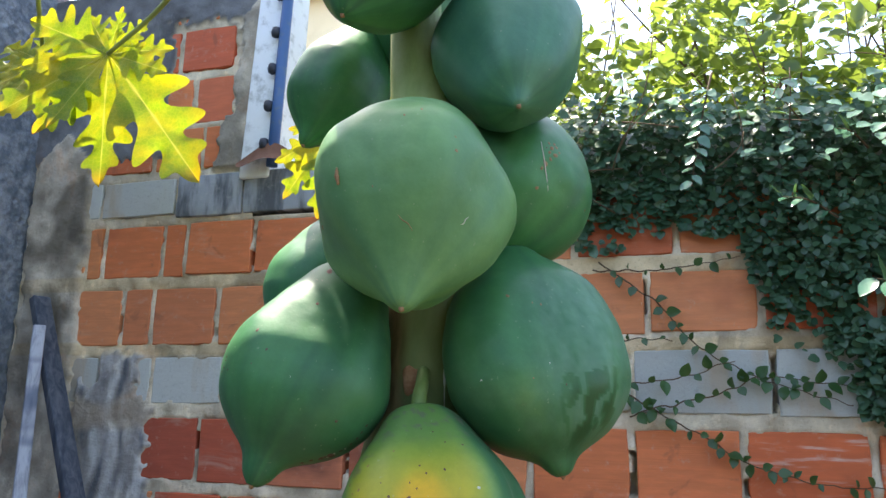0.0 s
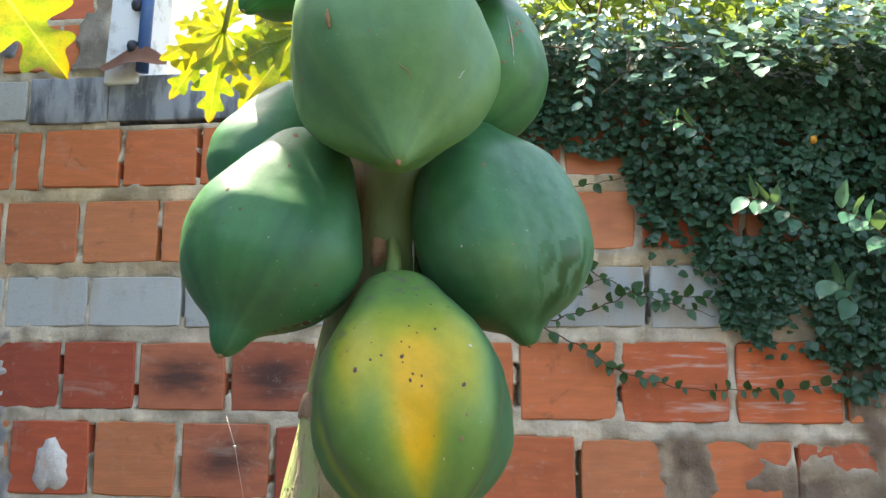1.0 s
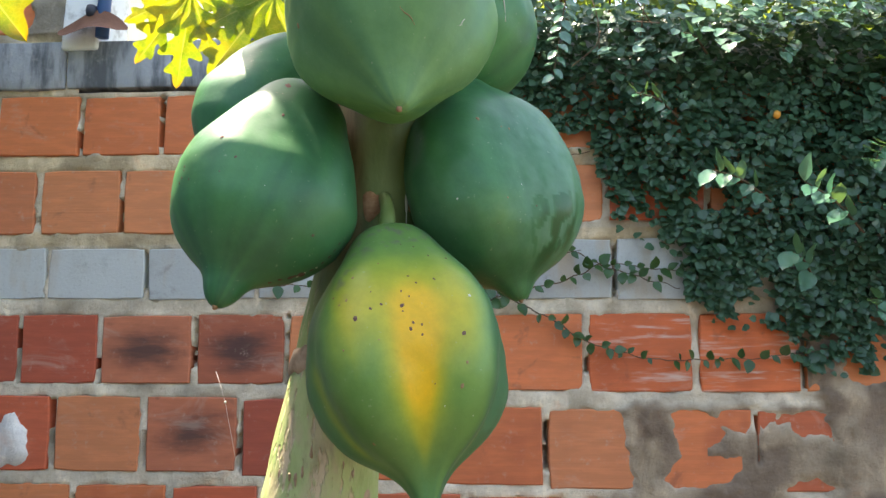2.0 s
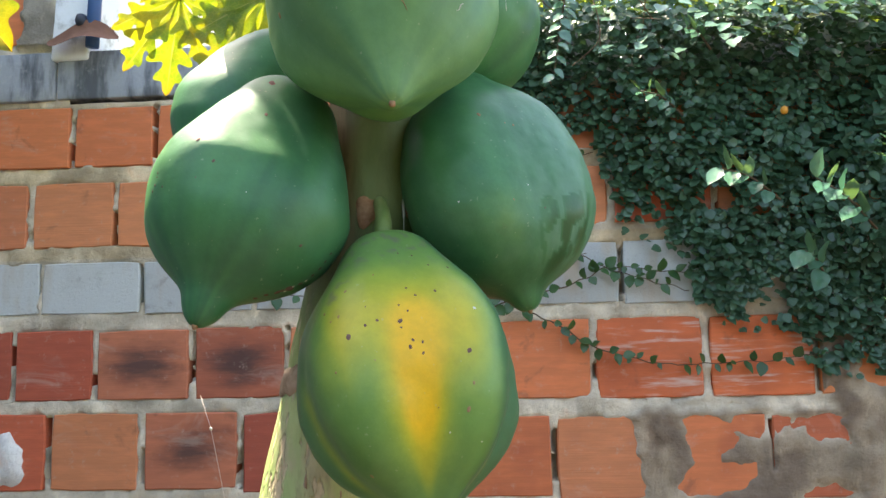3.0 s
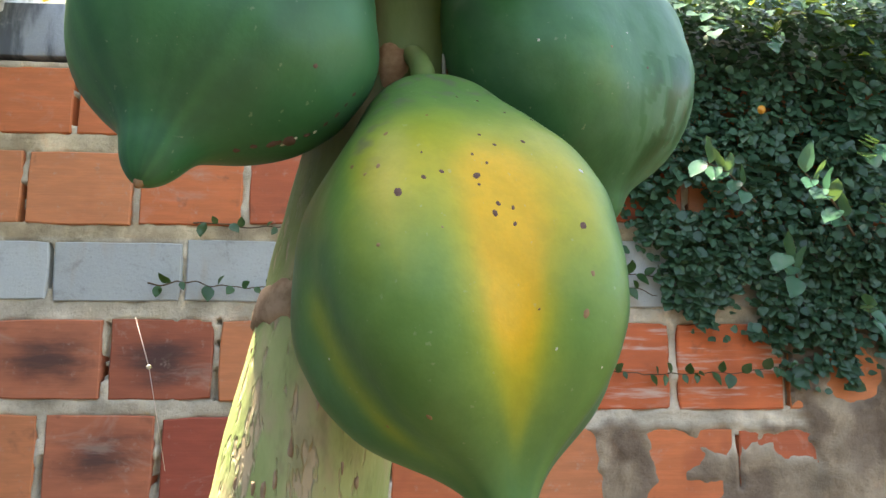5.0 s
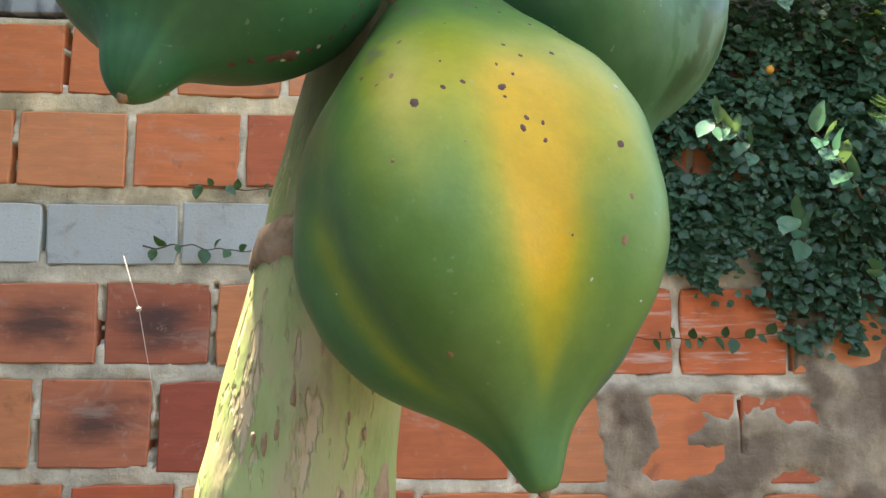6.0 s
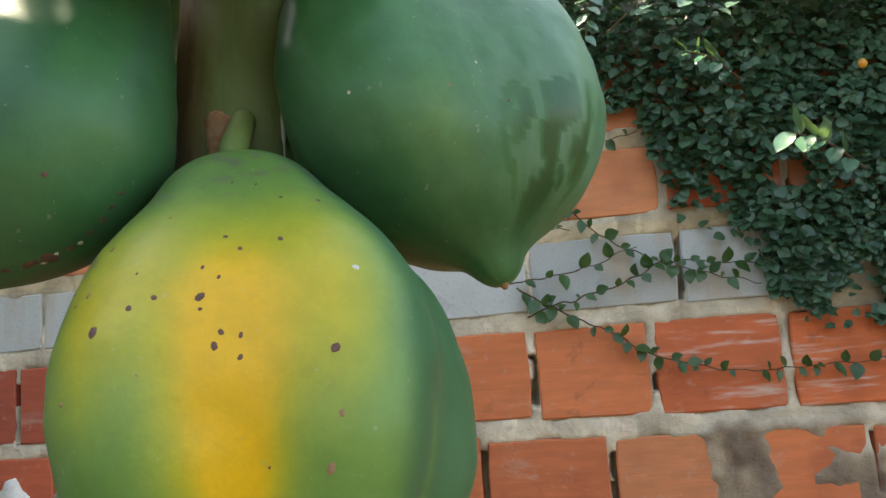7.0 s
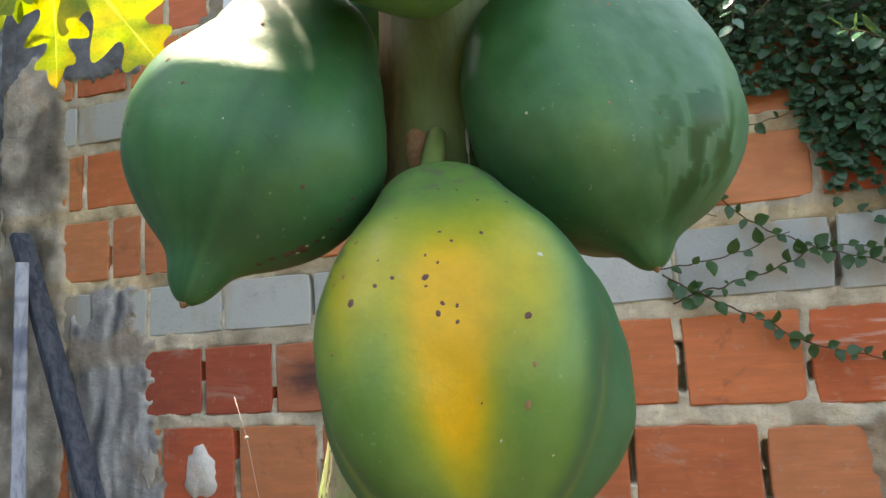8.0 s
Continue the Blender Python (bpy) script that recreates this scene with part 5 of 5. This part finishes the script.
def shoot(line, spacing=0.0100, size=0.0225):
    pts = curve_pts([(x, WALL_Y - 0.013, z) for x, z in line], 64)
    base = Vector(pts[0])
    ob = thing("fig_shoot", "thin creeping fig shoot with small leaves on the bricks", "climber shoot", "fig shoots on the bricks", at=base)
    loc = [p + Vector((0, -0.003 * abs(n3(p.x, p.z, 30)), 0.006 * n3(p.x, p.z, 40))) - base for p in pts]
    v, f = tube(loc, [0.0016 - 0.0008 * i / 64 for i in range(65)], 6)
    piece("stem", mesh_of("stem", v, f, TWIG), ob)
    run, side = 0.0, 1
    for a, b in zip(loc, loc[1:]):
        run += (b - a).length
        if run > spacing * rng.uniform(0.75, 1.2):
            run = 0.0
            side = -side
            w = (b - a).normalized()
            out = Vector((-w.z, 0, w.x)) * side
            if rng.random() < 0.12:
                continue
            d = out * rng.uniform(0.5, 1.1) + w * rng.uniform(-0.3, 0.9) + Vector((rng.uniform(-.4, .4), -0.45, rng.uniform(-0.6, 0.1)))
            m = leaf_pose(b + Vector((0, -0.004 * rng.random(), 0)), d, (rng.uniform(-.8, .8), -1, rng.uniform(-0.1, 1.1)), size * rng.uniform(0.6, 1.35))
            piece("leaf", leaf_mesh, ob, m=m @ Matrix.Diagonal((rng.uniform(0.75, 1.0), 1, 1, 1)))
    return ob


shoot([(0.134, 1.624), (0.188, 1.582), (0.241, 1.541), (0.29, 1.48), (0.339, 1.437), (0.388, 1.411), (0.425, 1.39), (0.50, 1.37), (0.57, 1.35)])
shoot([(0.171, 1.372), (0.212, 1.346), (0.263, 1.316), (0.321, 1.286), (0.36, 1.262), (0.399, 1.24), (0.487, 1.216), (0.575, 1.208), (0.662, 1.21), (0.80, 1.222)])
shoot([(0.185, 1.325), (0.274, 1.347), (0.366, 1.374), (0.426, 1.397), (0.492, 1.391), (0.574, 1.386), (0.66, 1.40)])
shoot([(0.16, 1.383), (0.198, 1.386), (0.287, 1.397), (0.338, 1.416), (0.379, 1.426)], 0.03, 0.026)
shoot([(0.122, 1.607), (0.232, 1.603), (0.307, 1.61), (0.40, 1.625)], 0.03, 0.02)
shoot([(0.13, 1.46), (0.20, 1.47), (0.27, 1.465)], 0.03, 0.022)
shoot([(-0.335, 1.362), (-0.30, 1.36), (-0.268, 1.365), (-0.176, 1.356), (-0.09, 1.36)], 0.02, 0.022)
shoot([(-0.262, 1.472), (-0.243, 1.469), (-0.151, 1.465), (-0.06, 1.47)], 0.02, 0.022)


def sprig(root, tip, count, size, label):
    a, b = Vector(root), Vector(tip)
    pts = curve_pts([a, (a + b) / 2 + Vector((0, 0, 0.012)), b], 20)
    ob = thing("leaf_sprig", label, "twig", "sprigs standing out of the climber", at=a)
    v, f = tube([p - a for p in pts], [0.0022 - 0.0012 * i / 20 for i in range(21)], 6)
    piece("stem", mesh_of("stem", v, f, TWIG), ob)
    w = (b - a).normalized()
    for i in range(count):
        p = pts[min(20, int(4 + 16 * i / max(1, count - 1)))] - a
        out = w.cross(Vector((0, -1, 0))).normalized() * (1 if i % 2 else -1)
        d = w * 0.7 + out * rng.uniform(0.5, 1.0) + Vector((rng.uniform(-.3, .3), -0.2, rng.uniform(-.2, .3)))
        piece("leaf", sprig_mesh, ob, m=leaf_pose(p, d, (rng.uniform(-.4, .4), -0.6, 0.9), size * rng.uniform(0.8, 1.15)))
    return ob


sprig((0.56, 1.52, 1.675), (0.455, 1.395, 1.685), 8, 0.036, "bright sunlit leaf sprig standing out of the climber")
sprig((0.72, 1.50, 1.505), (0.570, 1.35, 1.535), 9, 0.046, "pale green leafy sprig standing out of the climber")
sprig((0.86, 1.45, 1.44), (0.690, 1.28, 1.500), 10, 0.048, "grey-green glossy sprig standing out of the climber")
sprig((0.80, 1.52, 1.36), (0.715, 1.40, 1.400), 7, 0.052, "leafy sprig low on the climber")
sprig((0.98, 1.45, 1.66), (0.90, 1.36, 1.60), 9, 0.045, "hanging leafy sprig of the climber")
sprig((0.90, 1.50, 1.32), (0.86, 1.42, 1.30), 5, 0.04, "leafy sprig low on the climber")
sprig((0.80, 1.54, 1.83), (0.735, 1.45, 1.775), 11, 0.036, "bright sunlit leaf sprig near the top of the climber")
sprig((0.86, 1.50, 1.93), (0.83, 1.40, 1.835), 8, 0.048, "yellow-green leafy sprig hanging from the hedge")
sprig((0.96, 1.48, 1.92), (0.90, 1.38, 1.84), 8, 0.045, "yellow-green leafy sprig hanging from the hedge")
sprig((0.365, 1.53, 1.98), (0.315, 1.44, 1.735), 18, 0.032, "bright sunlit leaf sprig near the top of the climber")
sprig((0.50, 1.50, 1.94), (0.455, 1.42, 1.875), 6, 0.036, "yellow-green leafy sprig hanging from the hedge")
sprig((0.95, 1.46, 1.50), (0.87, 1.36, 1.435), 9, 0.050, "grey-green glossy sprig standing out of the climber")
sprig((0.92, 1.46, 1.60), (0.84, 1.36, 1.545), 8, 0.046, "grey-green glossy sprig standing out of the climber")
sprig((0.62, 1.52, 1.80), (0.56, 1.46, 1.82), 6, 0.034, "pale green leafy sprig standing out of the climber")

# dry leaf on the coping, berry in the climber, spider thread by the trunk
v = [(x * 0.074 - 0.0, y * 0.034, 0.012 * math.sin(2.6 * x + 0.8) + 0.010 * y * y + 0.008) for x in np.linspace(-1, 1, 12) for y in np.linspace(-1, 1, 5) * math.sqrt(max(0.02, 1 - x * x))]
f = [(i * 5 + j, i * 5 + j + 1, i * 5 + j + 6, i * 5 + j + 5) for i in range(11) for j in range(4)]
dry = piece("dry_leaf", mesh_of("dry_leaf", v, f, DRY), None, m=pose(-0.628, 1.562, 1.890, 52, 0, 4))
tagged(dry, "curled dry brown leaf lying on the coping", "leaf")
bm = bmesh.new()
bmesh.ops.create_uvsphere(bm, u_segments=12, v_segments=8, radius=0.007)
for q in bm.verts:
    q.co.z *= 1.15
berry = part("fig_berry", bm, BERRY, None, "", Matrix.Translation((0.735, 1.49, 1.668)))
tagged(berry, "small orange fruit among the climber leaves", "berry")
silk = thing("spider_thread", "thin spider thread with a white speck beside the trunk", "thread", at=(0.020, 0.532, 1.243))
v, f = tube([(0, 0, 0), (0.006, 0, -0.018), (0.014, 0, -0.055)], [0.00012] * 3, 5)
piece("thread", mesh_of("thread", v, f, SILK), silk)
bm = bmesh.new()
bmesh.ops.create_icosphere(bm, subdivisions=2, radius=0.0009)
part("speck", bm, LATEX, silk, m=Matrix.Translation((0.006, 0, -0.018)))

# cement daubs on the lower bricks
def daub(x, z, w, h, seed, tone):
    r = random.Random(seed)
    verts, faces, m = [Vector((0, -0.010, 0))], [], 26
    jag = [1 + 0.35 * (r.random() - 0.5) for _ in range(m)]
    for q, d in ((0.45, -0.011), (0.8, -0.008), (1.0, 0.003)):
        for i in range(m):
            a = 2 * math.pi * i / m
            verts.append(Vector((w * q * jag[i] * math.cos(a), d + 0.002 * (r.random() - 0.5), h * q * jag[i] * math.sin(a))))
    for i in range(m):
        j = (i + 1) % m
        faces.append((0, 1 + j, 1 + i))
        for ring in range(2):
            a = 1 + ring * m
            faces.append((a + i, a + j, a + m + j, a + m + i))
    me = mesh_of("cement_daub", verts, faces, MORTAR)
    col = me.color_attributes.new("tint", "FLOAT_COLOR", "POINT")
    col.data.foreach_set("color", [t for _ in verts for t in (*tone, 1.0)])
    piece("cement_daub", me, wall_north, "rough white cement daub over a brick", Matrix.Translation((x, WALL_Y, z)))


daub(-0.777, 1.045, 0.044, 0.056, 4, (0.78, 0.75, 0.69))
daub(-0.905, 1.055, 0.020, 0.045, 5, (0.50, 0.47, 0.43))

# ---------------------------------------------------------------- bricks, one by one
def brick_mesh(name, seed, material):
    r = random.Random(seed)
    per = []
    for i in range(5):
        per.append((-0.5 + i / 4, -0.5))
    for i in range(1, 4):
        per.append((0.5, -0.5 + i / 3))
    for i in range(1, 5):
        per.append((0.5 - i / 4, 0.5))
    for i in range(1, 3):
        per.append((-0.5, 0.5 - i / 3))
    m = len(per)
    ring = []
    for x, z in per:
        c = 0.03 if abs(x) > 0.49 and abs(z) > 0.49 else 0.012
        ring.append((x * (1 - r.random() * c * 1.6), z * (1 - r.random() * c * 2.0)))
    verts = [(x * 0.972, -0.5, z * 0.965) for x, z in ring] + [(x, -0.45, z) for x, z in ring] + [(x, 0.5, z) for x, z in ring]
    faces = [tuple(range(m))]
    for a in (0, m):
        faces += [(a + i, a + m + i, a + m + (i + 1) % m, a + (i + 1) % m) for i in range(m)]
    return mesh_of(name, verts, faces, material, shade=False)


KINDS = {}
for nm, mt in (("plain", BRICK), ("red", BRICK_RED), ("soot", BRICK_SOOT), ("pale", BRICK_PALE), ("light", BRICK_LIGHT), ("block", BLOCK)):
    KINDS[nm] = [brick_mesh("brick", 40 + len(KINDS) * 9 + q, mt) for q in range(4)]
# bricks whose look stands out, by course and middle
LOOKS = {("A", -0.69): "red", ("A", -0.50): "soot", ("A", -0.31): "soot", ("A", -0.86): "red", ("D", -0.60): "light", ("D", -0.405): "soot", ("D", -0.205): "red", ("A", 0.49): "pale", ("A", 0.70): "pale",
         ("B", -0.84): "light", ("B", -0.66): "light", ("B", -0.47): "light", ("B", 0.33): "light", ("B", 0.12): "light", ("C", -0.76): "plain", ("C", -0.58): "plain", ("C", 0.38): "light", ("D", 0.40): "light", ("D", -0.78): "red", ("A", 0.285): "plain", ("A", 0.09): "plain", ("D", 0.20): "plain", ("D", 0.60): "plain", ("D", 0.80): "plain", ("E", -0.55): "plain", ("E", -0.36): "red"}
for nm, x0, x1, z0, z1 in BRICKS:
    mx = (x0 + x1) / 2
    if mx > 3.0:
        continue
    look_of = "block" if nm in "KS" else ("red" if nm == "W" else rng.choice(("plain", "plain", "plain", "red", "light")))
    for (cn, cx), kd in LOOKS.items():
        if cn == nm and abs(cx - mx) < 0.03:
            look_of = kd
    proud = rng.uniform(-0.0025, 0.0025)
    m = Matrix.Translation((mx, WALL_Y + 0.020 + proud, (z0 + z1) / 2)) @ pose(0, 0, 0, 0, rng.uniform(-0.5, 0.5), rng.uniform(-0.5, 0.5)) @ Matrix.Diagonal((x1 - x0, 0.04, z1 - z0, 1))
    piece("block" if look_of == "block" else "brick", rng.choice(KINDS[look_of]), wall_north, m=m)
